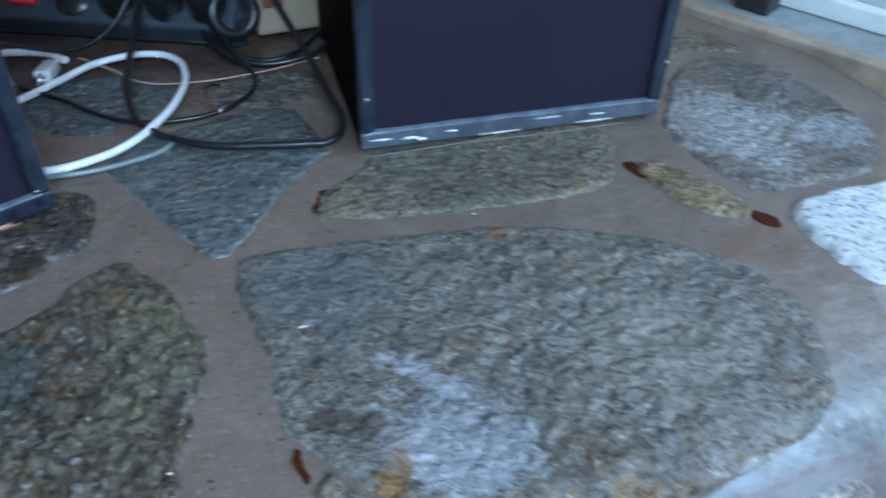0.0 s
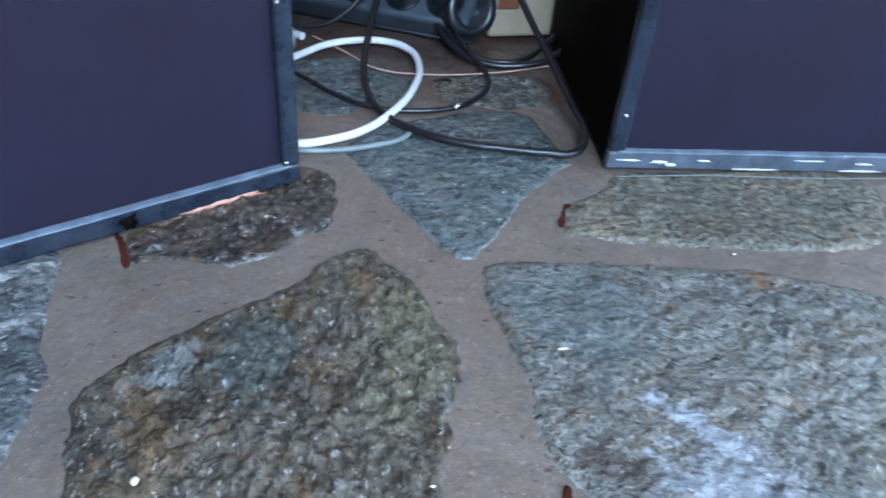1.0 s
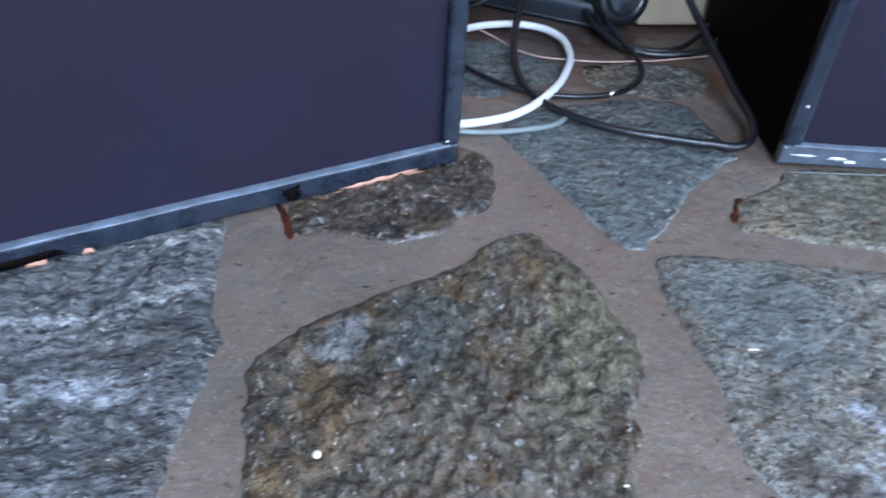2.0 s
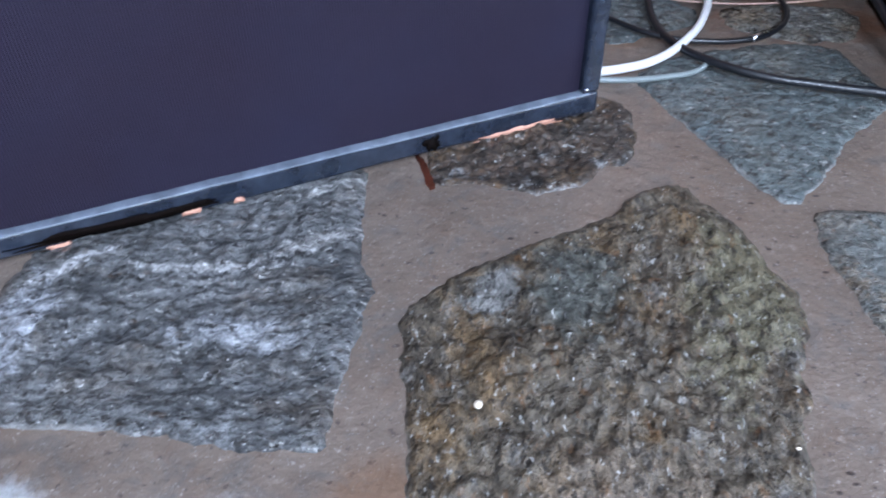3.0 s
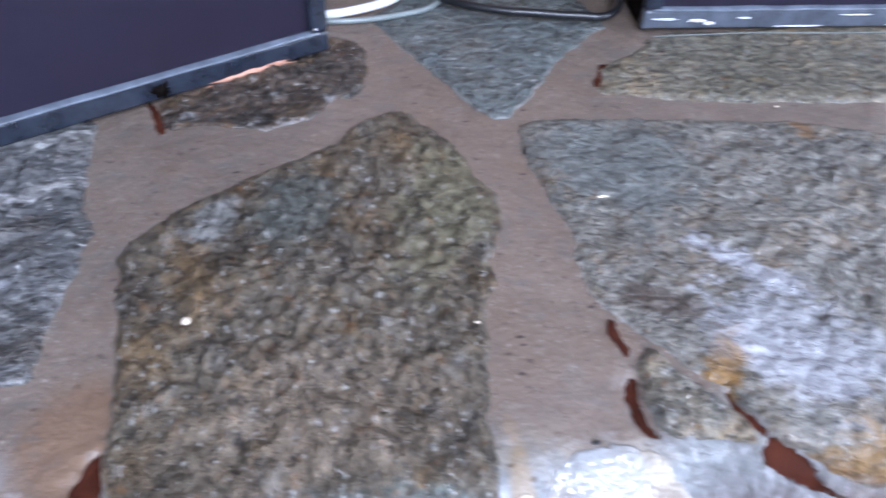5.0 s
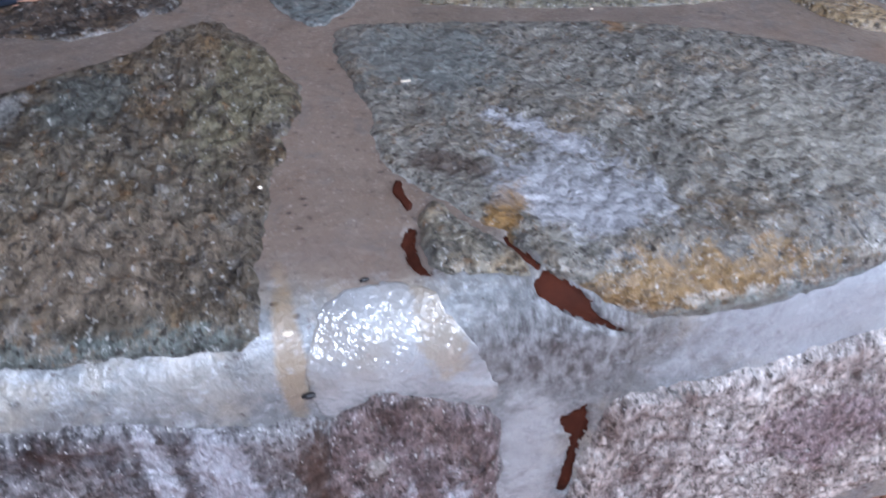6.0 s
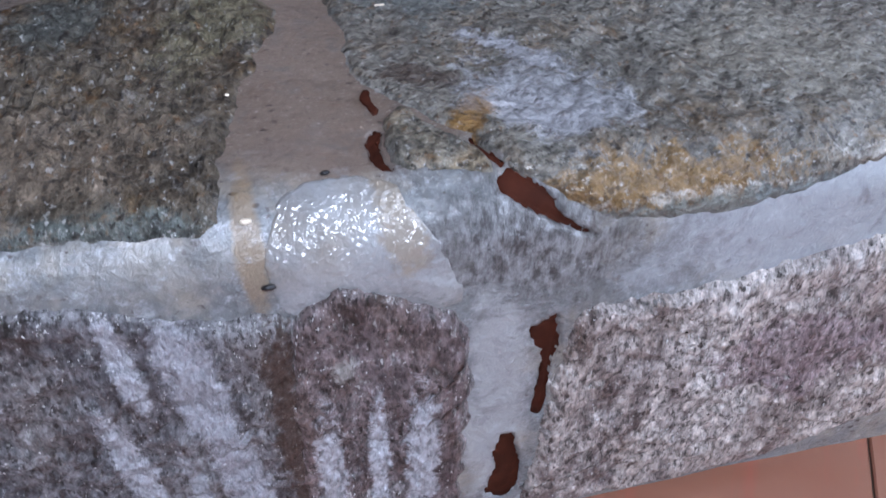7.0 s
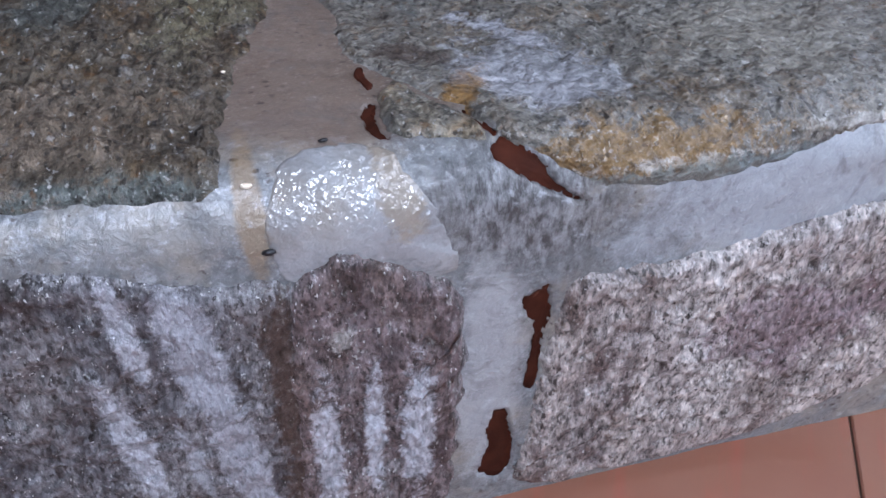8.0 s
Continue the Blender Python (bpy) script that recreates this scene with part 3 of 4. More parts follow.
structure("ceiling", boxed(ROOM["x0"] - 0.1, ROOM["x1"] + 0.1, ROOM["y0"] - 0.1, ROOM["y1"] + 0.1, ROOM["z1"], ROOM["z1"] + 0.1), PLASTER, "plain off-white plaster ceiling", "ceiling")
structure("wall_north", boxed(ROOM["x0"] - 0.1, ROOM["x1"] + 0.1, ROOM["y1"], ROOM["y1"] + 0.12, FLOOR, ROOM["z1"]), PANEL, "red-brown wooden panel wall behind the hearth", "wall")
structure("wall_west", boxed(ROOM["x0"] - 0.12, ROOM["x0"], ROOM["y0"], ROOM["y1"], FLOOR - 0.05, ROOM["z1"]), PLASTER, "plain off-white plaster wall", "wall")


def wall_with_opening(name, along, place, thick, a0, a1, z0, z1, o0, o1, p0, p1, label):
    bm = bmesh.new()
    for b0, b1, c0, c1 in ((a0, o0, z0, z1), (o1, a1, z0, z1), (o0, o1, z0, p0), (o0, o1, p1, z1)):
        if b1 - b0 < 0.001 or c1 - c0 < 0.001:
            continue
        if along == "x":
            box(bm, b0, b1, place, place + thick, c0, c1)
        else:
            box(bm, place, place + thick, b0, b1, c0, c1)
    return structure(name, bm, PLASTER, label, "wall")


wall_with_opening("wall_south", "x", ROOM["y0"] - 0.12, 0.12, ROOM["x0"], ROOM["x1"], FLOOR - 0.05, ROOM["z1"], -0.58, 0.26, 0.53, 1.63, "plaster wall with a wide window")
wall_with_opening("wall_east", "y", ROOM["x1"], 0.12, ROOM["y0"], ROOM["y1"], FLOOR - 0.05, ROOM["z1"], -1.2, 0.40, 0.10, 1.75, "plaster wall with a low glazed opening beside the hearth")


def window(name, along, place, a0, a1, z0, z1, label):
    root = tagged(new(name), label, "window", kind="structure")
    w = 0.05

    def bar(nm, b0, b1, c0, c1, d0=0.0, d1=0.05, m=FRAME_WHITE):
        bm = boxed(b0, b1, place + d0, place + d1, c0, c1, bevel=0.004) if along == "x" else boxed(place + d0, place + d1, b0, b1, c0, c1, bevel=0.004)
        return part(nm, bm, m, root, smooth=False)

    bar("window_frame", a0, a1, z0, z0 + w)
    bar("window_frame", a0, a1, z1 - w, z1)
    bar("window_frame", a0, a0 + w, z0 + w, z1 - w)
    bar("window_frame", a1 - w, a1, z0 + w, z1 - w)
    mid = (a0 + a1) / 2
    bar("mullion", mid - 0.025, mid + 0.025, z0 + w, z1 - w)
    for b0, b1 in ((a0 + w, mid - 0.025), (mid + 0.025, a1 - w)):
        pane = bar("pane", b0, b1, z0 + w, z1 - w, 0.02, 0.026, GLASS)
        pane.visible_shadow = False
    return root


window("window_1", "x", ROOM["y0"] - 0.08, -0.58, 0.26, 0.53, 1.63, "white-framed two-pane window in the plaster wall")
window("window_2", "y", ROOM["x1"] + 0.03, -1.2, 0.40, 0.10, 1.75, "white-framed low window beside the hearth")

# ---------- the hearth ----------
# gaps beside the stones, partly filled with red-brown resin
POOLS = []


def gap(outline, open_gap=True):
    POOLS.append((outline, open_gap))


gap([(-.327, .299), (-.324, .331), (-.329, .331), (-.338, .324), (-.339, .319), (-.334, .311)])
gap([(-.054, .333), (-.044, .342), (-.036, .352), (-.034, .359), (-.023, .368), (-.012, .375), (-.026, .371), (-.047, .358), (-.059, .348), (-.061, .342)])
gap([(-.067, .309), (-.061, .313), (-.057, .326), (-.053, .332), (-.058, .336), (-.066, .322)])
gap([(-.105, .296), (-.110, .307), (-.111, .320), (-.106, .329), (-.101, .330), (-.104, .320), (-.105, .310), (-.101, .298)])
gap([(-.028, .417), (-.025, .444), (-.028, .452), (-.027, .481), (-.029, .499), (-.036, .494), (-.034, .469), (-.035, .445), (-.042, .435), (-.042, .426), (-.035, .422)])
gap([(-.043, .509), (-.036, .541), (-.036, .562), (-.044, .575), (-.058, .563), (-.052, .540), (-.055, .524), (-.050, .507)])
gap([(-.105, .264), (-.107, .274), (-.104, .287), (-.101, .286), (-.103, .274), (-.102, .265)], False)
gap([(-.340, .050), (-.335, .051), (-.323, .085), (-.328, .088)], False)
gap([(.201, .076), (.213, .078), (.216, .100), (.207, .104)], False)
gap([(-.039, .040), (-.031, .038), (-.036, .054), (-.045, .067), (-.049, .062)], False)
gap([(.256, .160), (.276, .176), (.270, .193), (.258, .180)], False)


def steps(a, b, fine_spans, coarse=0.0062, fine=0.0018):
    """Coordinates from a to b, closer together within the spans."""
    out = [a]
    while out[-1] < b - 1e-6:
        near = any(lo <= out[-1] < hi for lo, hi in fine_spans)
        out.append(min(b, out[-1] + (fine if near else coarse)))
    return out


def inside_depth(x, s, outline):
    """Distance from (x, s) to the outline's edge, positive inside it."""
    best, inside = 9.0, False
    for (ax, ay), (bx, by) in zip(outline, outline[1:] + outline[:1]):
        ux, uy = bx - ax, by - ay
        k = max(0.0, min(1.0, ((x - ax) * ux + (s - ay) * uy) / (ux * ux + uy * uy)))
        best = min(best, math.hypot(x - ax - k * ux, s - ay - k * uy))
        if (ay > s) != (by > s) and x < ax + (s - ay) / (by - ay) * ux:
            inside = not inside
    return best if inside else -best


STONES = []


def lay(material, proud, relief, ragged, label, outline, edge=0.008):
    """One stone of the hearth, or a patch of mortar; its outline in (x, s)."""
    STONES.append((material, proud, relief, ragged, label, edge, outline))


lay(S_BIG, 0.0024, 0.0046, 0.0020, "green-brown gneiss slab with a knobbly surface", [(-.194, .079), (-.177, .076), (-.167, .097), (-.155, .115), (-.148, .143), (-.138, .163), (-.139, .190), (-.149, .213), (-.150, .234), (-.160, .248), (-.164, .275), (-.169, .305), (-.172, .330), (-.172, .353), (-.200, .350), (-.241, .344), (-.285, .342), (-.322, .334), (-.328, .305), (-.328, .258), (-.334, .221), (-.338, .185), (-.318, .163), (-.287, .142), (-.255, .122), (-.222, .108), (-.210, .088)])
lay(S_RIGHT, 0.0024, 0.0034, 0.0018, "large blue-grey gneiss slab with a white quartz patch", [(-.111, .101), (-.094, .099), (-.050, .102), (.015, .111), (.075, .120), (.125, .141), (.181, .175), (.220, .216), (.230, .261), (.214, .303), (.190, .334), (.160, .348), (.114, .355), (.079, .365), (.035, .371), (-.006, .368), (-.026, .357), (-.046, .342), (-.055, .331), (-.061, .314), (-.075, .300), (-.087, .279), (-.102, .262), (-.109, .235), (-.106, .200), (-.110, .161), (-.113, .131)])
lay(S_CHIP, 0.0030, 0.0024, 0.0020, "ochre-stained stone splinter", [(-.099, .288), (-.090, .282), (-.078, .302), (-.067, .319), (-.060, .334), (-.061, .338), (-.081, .334), (-.100, .328), (-.103, .314)], 0.005)
lay(S_STRIP, 0.0018, 0.0016, 0.0022, "long olive gneiss stone", [(-.047, .067), (-.037, .041), (-.005, .021), (.013, .000), (.106, .000), (.205, .006), (.219, .040), (.186, .097), (.150, .105), (.107, .101), (.044, .093), (-.015, .082), (-.040, .075)])
lay(S_BLUE, 0.0012, 0.0009, 0.0022, "slate-blue triangular stone", [(-.120, .099), (-.138, .066), (-.149, .043), (-.169, .002), (-.189, -.049), (-.160, -.079), (-.122, -.090), (-.081, -.103), (-.030, -.100), (-.022, -.051), (-.010, -.018), (-.046, .007), (-.071, .036), (-.092, .068)])
lay(S_BLUE, 0.0020, 0.0020, 0.0030, "slate-blue stone", [(-.235, -.115), (-.20, -.10), (-.15, -.115), (-.115, -.15), (-.15, -.20), (-.22, -.215), (-.26, -.17)])
lay(S_CHIP, 0.0015, 0.0015, 0.0030, "rust-stained stone", [(-.105, -.13), (-.06, -.105), (-.012, -.105), (.01, -.16), (-.05, -.175), (-.10, -.165)])
lay(S_DARK, 0.0026, 0.0040, 0.0022, "dark brown stone with pale flecks", [(-.333, .035), (-.261, -.003), (-.214, -.026), (-.198, -.006), (-.198, .018), (-.203, .053), (-.224, .061), (-.234, .080), (-.253, .087), (-.271, .091), (-.289, .084), (-.309, .082), (-.326, .084), (-.331, .066)], 0.005)
lay(S_LEFT, 0.0024, 0.0042, 0.0020, "charcoal gneiss with white bands", [(-.538, .140), (-.492, .107), (-.414, .070), (-.367, .058), (-.362, .120), (-.361, .149), (-.351, .166), (-.356, .192), (-.359, .218), (-.361, .246), (-.363, .266), (-.380, .266), (-.398, .268), (-.419, .262), (-.457, .258), (-.495, .257), (-.520, .256), (-.534, .228), (-.539, .202), (-.542, .170)])
lay(S_LEFT, 0.0020, 0.0020, 0.0022, "", [(-.72, .14), (-.58, .15), (-.565, .20), (-.57, .28), (-.66, .30), (-.75, .26)])
lay(S_TAN, 0.0045, 0.0018, 0.0016, "small tan stone", [(.214, .080), (.226, .083), (.246, .109), (.261, .139), (.263, .168), (.251, .173), (.226, .158), (.213, .131), (.208, .101)], 0.006)
lay(S_GREY, 0.0022, 0.0022, 0.0030, "large brownish-grey stone with a pale worn patch", [(.335, -.055), (.395, -.075), (.445, -.030), (.452, .063), (.440, .113), (.391, .155), (.335, .150), (.285, .148), (.268, .099), (.262, .045)])
lay(S_QUARTZ, 0.0045, 0.0012, 0.0020, "pale quartzite stone", [(.286, .171), (.337, .163), (.386, .165), (.450, .160), (.450, .265), (.360, .290), (.292, .270), (.280, .242), (.280, .209)])
lay(S_STRIP, 0.0020, 0.0020, 0.0030, "", [(.32, -.08), (.36, -.16), (.43, -.13), (.44, -.07), (.39, -.085)])
lay(S_GREY, 0.0015, 0.0014, 0.0022, "", [(.26, .325), (.33, .31), (.43, .31), (.44, .36), (.34, .38), (.27, .375)])
lay(S_GLAZE, 0.0022, 0.0010, 0.0022, "glossy lacquered patch of pale mortar", [(-.148, .337), (-.137, .329), (-.119, .329), (-.104, .335), (-.100, .346), (-.091, .360), (-.083, .377), (-.075, .400), (-.088, .405), (-.115, .402), (-.140, .398), (-.156, .390), (-.157, .358)], 0.030)
lay(S_FACE_DARK, 0.0046, 0.0040, 0.0026, "dark grey stone with white streaks", [(-.345, .366), (-.251, .368), (-.228, .371), (-.200, .382), (-.177, .389), (-.152, .391), (-.149, .410), (-.150, .438), (-.150, .478), (-.151, .540), (-.151, .588), (-.36, .585), (-.37, .42)])
lay(S_FACE_RED, 0.0052, 0.0040, 0.0026, "plum-brown stone with white streaks", [(-.152, .391), (-.140, .384), (-.134, .376), (-.125, .376), (-.108, .387), (-.083, .403), (-.074, .417), (-.071, .452), (-.069, .486), (-.070, .534), (-.075, .588), (-.160, .588), (-.160, .50), (-.157, .43)])
lay(S_FACE_PINK, 0.0050, 0.0038, 0.0026, "pinkish-grey granular stone", [(-.022, .416), (.006, .417), (.052, .415), (.076, .409), (.108, .404), (.150, .398), (.235, .405), (.250, .500), (.232, .545), (.178, .566), (.130, .584), (.06, .586), (-.036, .584), (-.031, .547), (-.027, .494), (-.023, .445)])
lay(S_FACE_DARK, 0.0035, 0.0022, 0.0026, "", [(.275, .415), (.43, .41), (.44, .57), (.29, .58), (.280, .50)])
lay(S_FACE_PINK, 0.0035, 0.0022, 0.0026, "", [(-.56, .43), (-.39, .42), (-.38, .58), (-.57, .58)])
BEDS = [(o, min(p[0] for p in o), max(p[0] for p in o), min(p[1] for p in o), max(p[1] for p in o)) for o in (row[6] for row in STONES if row[0] is not S_GLAZE)]
HOLLOWS = [(o, min(p[0] for p in o), max(p[0] for p in o), min(p[1] for p in o), max(p[1] for p in o)) for o in (outline for outline, open_gap in POOLS if open_gap)]


def sunk(x, s):
    for o, x0, x1, s0, s1 in HOLLOWS:
        if x0 < x < x1 and s0 < s < s1:
            d = inside_depth(x, s, o) + 0.0015 * noise.noise(Vector((x * 260, s * 260, 1.0)))
            if d > 0:
                return 0.008 * min(1.0, d / 0.0032)
    deep = 0.0
    for o, x0, x1, s0, s1 in BEDS:
        if x0 < x < x1 and s0 < s < s1:
            deep = max(deep, min(1.0, (inside_depth(x, s, o) - 0.008) / 0.008))
    return 0.006 * deep


bm = bmesh.new()
xs = steps(-1.0, 0.50, ((-0.336, -0.306), (-0.118, 0.004)))
ss = steps(-0.50, FACE_END, ((0.245, 0.585),))
nx = len(xs) - 1
rows = []
for s in ss:
    row = []
    for x in xs:
        w = Vector((x * 22, s * 22, 4.0))
        h = 0.0012 * noise.fractal(w, 0.9, 2.1, 4) + 0.0016 * noise.noise(w * 0.3) - 0.0008
        h += 0.002 * noise.noise(w * 0.6) * max(0.0, 1 - abs(s - NOSE - 0.02) / 0.06)
        row.append(bm.verts.new(on_hearth(x, s, h - sunk(x, s))))
    rows.append(row)
for a, b in zip(rows, rows[1:]):
    for i in range(nx):
        bm.faces.new((a[i], a[i + 1], b[i + 1], b[i]))
foot = [bm.verts.new((v.co.x, ROOM["y1"], FLOOR)) for v in (rows[0][0], rows[0][nx])]
bm.faces.new([r[0] for r in rows] + [foot[0]])
bm.faces.new([r[nx] for r in rows][::-1] + [foot[1]])
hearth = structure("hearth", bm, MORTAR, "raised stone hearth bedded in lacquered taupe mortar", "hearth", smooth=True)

for k, (m, proud, relief, ragged, label, edge, outline) in enumerate(STONES):
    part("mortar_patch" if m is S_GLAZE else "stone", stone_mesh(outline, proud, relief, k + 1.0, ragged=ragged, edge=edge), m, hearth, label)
for k, (outline, open_gap) in enumerate(POOLS):
    part("resin_pool", pool_mesh(outline, -0.0035 if open_gap else 0.0006, k + 40.0), RESIN, hearth, "glossy red-brown resin in a gap")

# small marks lying on the stones
bm = bmesh.new()
bmesh.ops.create_icosphere(bm, subdivisions=2, radius=0.0020, matrix=Matrix.Translation((-0.299, -0.243, 0.0045)) @ Matrix.Diagonal((1, 1.2, 0.6, 1)))
tagged(part("paint_drop", bm, BEAD), "small dried white paint drop on the brown stone", "paint drop")
bm = boxed(-0.0840, -0.0785, -0.1825, -0.1815, 0.0045, 0.0055, bevel=0.0003)
tagged(part("splinter", bm, BEAD), "tiny pale splinter lying on the grey stone", "splinter")


def fleck(x, s, size, material, label):
    """A chip stuck in the lacquer."""
    bm = bmesh.new()
    bmesh.ops.create_icosphere(bm, subdivisions=2, radius=size, matrix=Matrix.Translation(on_hearth(x, s, 0.0012)) @ Matrix.Diagonal((1.7, 0.9, 0.8, 1)))
    for v in bm.verts:
        v.co += noise.noise_vector(v.co * 700) * size * 0.35
    return tagged(part("fleck", bm, material), label, "fleck")


fleck(-0.158, 0.374, 0.0017, BLACK, "dark chip stuck in the lacquered edge")
fleck(-0.163, 0.346, 0.0015, BEAD, "pale chip stuck in the lacquered mortar")
fleck(-0.130, 0.329, 0.0012, BLACK, "dark chip stuck beside the glossy mortar patch")
fleck(-0.166, 0.259, 0.0008, BEAD, "pale grain at the edge of the brown slab")
fleck(0.062, 0.104, 0.0008, BEAD, "pale grain beside the long olive stone")


# ---------- loudspeakers ----------
def loudspeaker(m, w, d, h, label, bottom_trim, chips, chip_material, marks, split=False, dark=()):
    root = tagged(new("loudspeaker"), label, "loudspeaker", group="loudspeakers on the hearth")
    root.matrix_world = m
    t = 0.0125
    part("cabinet", boxed(0, w, 0.005, d, 0, h, bevel=0.002), CABINET, root, "black-brown veneered cabinet")
    bm = bmesh.new()
    n = 40
    cols = [[bm.verts.new((t + (w - 2 * t) * i / n, 0.0015 + 0.0006 * noise.noise(Vector((i * 0.3, j * 0.3, w * 30))), t + (h - 2 * t) * j / n)) for j in range(n + 1)] for i in range(n + 1)]
    for a, b in zip(cols, cols[1:]):
        for j in range(n):
            bm.faces.new((a[j], b[j], b[j + 1], a[j + 1]))
    part("grille", bm, GRILLE, root, "dark ribbed purple-brown grille cloth")
    for x0, x1, z0, z1, mat, name in ((0, w, 0, t + 0.002, bottom_trim, "trim"), (0, w, h - t, h, TRIM, "trim"), (0, t, t + 0.002, h - t, TRIM, "trim"), (w - t, w, t + 0.002, h - t, TRIM, "trim")):
        bm = boxed(x0, x1, -0.004, 0.0055, z0, z1, bevel=0.0024, segments=3)
        bmesh.ops.subdivide_edges(bm, edges=[e for e in bm.edges if e.calc_length() > 0.1], cuts=24)
        for v in bm.verts:
            v.co += noise.noise_vector(v.co * 60) * 0.0005
        part(name, bm, mat, root, "worn gloss-painted edge moulding")
    # added bead stands in for light caught by the moulding's inner bevel
    bm = bmesh.new()
    box(bm, t * 0.6, w - t * 0.6, -0.0052, 0.0015, t + 0.0021, t + 0.0033, bevel=0.0004)
    bmesh.ops.subdivide_edges(bm, edges=[e for e in bm.edges if e.calc_length() > 0.1], cuts=30)
    for v in bm.verts:
        v.co += noise.noise_vector(v.co * 40) * 0.0006
    part("highlight_bead", bm, HIGHLIGHT, root, "bright bead standing in for the highlight below the grille")
    for x0, x1, z0, z1, side, mat in [(*c, chip_material) for c in chips] + [(*c, 0, CABINET) for c in dark]:
        bm = bmesh.new()
        loop = []
        k = 40
        for i in range(k):
            a = 2 * math.pi * i / k
            r = 0.9 + 0.55 * noise.noise(Vector((math.cos(a) * 3.1, math.sin(a) * 3.1, x0 * 50)))
            u, z = (x0 + x1) / 2 + (x1 - x0) / 2 * math.cos(a) * r, (z0 + z1) / 2 + (z1 - z0) / 2 * math.sin(a) * r
            loop.append((u, max(z, -0.0004)))
        if side:
            lo, hi = [bm.verts.new((w + 0.0004, u, z)) for u, z in loop], [bm.verts.new((w + 0.0012, u, z)) for u, z in loop]
        else:
            lo, hi = [bm.verts.new((u, -0.0036, z)) for u, z in loop], [bm.verts.new((u, -0.0047, z)) for u, z in loop]
        for i in range(k):
            bm.faces.new((lo[i], lo[(i + 1) % k], hi[(i + 1) % k], hi[i]))
        bm.faces.new(hi)
        part("paint_chip", bm, mat, root, "patch where the paint has flaked off" if mat is chip_material else "dark bruise in the gloss paint")
    if split:
        bm = bmesh.new()
        rows_ = []
        for k in range(60):
            z = 0.012 + (h - 0.02) * k / 59
            wide = 0.0045 + 0.003 * noise.noise(Vector((z * 45, 1.0, 2.0)))
            out = w + 0.0012 + 0.0008 * noise.noise(Vector((z * 90, 5.0, 2.0)))
            rows_.append([bm.verts.new(c) for c in ((w - 0.001, 0.002, z), (out, 0.0025, z), (out, 0.0025 + wide, z), (w - 0.001, 0.003 + wide, z))])
        for a, b in zip(rows_, rows_[1:]):
            for i in range(4):
                bm.faces.new((a[i], a[(i + 1) % 4], b[(i + 1) % 4], b[i]))
        bm.faces.new(rows_[0]), bm.faces.new(rows_[-1])
        part("bare_edge", bm, EDGE, root, "ragged pinkish chipboard edge where the veneer has split")
    for x, z in marks:
        part("nail_head", disc(bmesh.new(), (x, -0.0042, z), (0, 1, 0), 0.0016, 0.0012, 10), METAL, root)
    return root


turn = 25.2
loudspeaker(pose(-0.2225 - 0.376 * math.cos(radians(turn)), 0.0005 - 0.376 * math.sin(radians(turn)), 0.0035, 0, 0, turn), 0.376, 0.24, 0.46,
            "large dark loudspeaker with scuffed blue-black edging on the hearth", TRIM,
            [(0.287, 0.352, -0.0025, 0.0034, 0), (0.106, 0.117, -0.0025, 0.0030, 0), (0.135, 0.142, -0.0015, 0.0028, 0), (0.033, 0.054, -0.0025, 0.0020, 0)], RAW, [(0.366, 0.018), (0.366, 0.13), (0.012, 0.013)], split=True, dark=[(0.252, 0.264, 0.001, 0.012), (0.022, 0.128, 0.0015, 0.0085)])
loudspeaker(pose(0.0075, 0.0065, 0.003, 0, 0, -5), 0.266, 0.23, 0.44, "dark loudspeaker with a scuffed silver lower edge on the hearth", TRIM_SILVER,
            [(0.008, 0.026, 0.0072, 0.0088, 0), (0.034, 0.047, 0.0055, 0.0082, 0), (0.046, 0.054, 0.003, 0.006, 0), (0.07, 0.082, 0.0080, 0.0092, 0), (0.10, 0.135, 0.0012, 0.0022, 0), (0.15, 0.172, 0.0100, 0.0108, 0), (0.19, 0.222, 0.0014, 0.0024, 0), (0.20, 0.213, 0.0075, 0.009, 0)], FRAME_WHITE, [(0.006, 0.045), (0.264, 0.05), (0.007, 0.16)])

# ---------- cables and plugs between the loudspeakers ----------
tagged(tube("white_cable", [(-0.30, 0.14, 0.008), (-0.255, 0.166, 0.008), (-0.217, 0.199, 0.008), (-0.195, 0.219, 0.008), (-0.170, 0.229, 0.008), (-0.143, 0.227, 0.009), (-0.120, 0.208, 0.010), (-0.113, 0.172, 0.010), (-0.124, 0.127, 0.009), (-0.145, 0.090, 0.008), (-0.171, 0.062, 0.007), (-0.195, 0.049, 0.007), (-0.225, 0.043, 0.007), (-0.30, 0.06, 0.007)], 0.0033, WHITE), "glossy white cable lying in a loop", "cable", "loose cables")
# thin grey tube added for the white cable's reflection in the varnished stone
tagged(tube("grey_cable", [(-0.30, 0.05, 0.004), (-0.222, 0.039, 0.0036), (-0.198, 0.038, 0.0036), (-0.168, 0.043, 0.0036), (-0.144, 0.052, 0.0036), (-0.132, 0.066, 0.0036)], 0.0022, REFLECTION), "grey strand standing in for the reflection of the white cable", "cable", "loose cables")
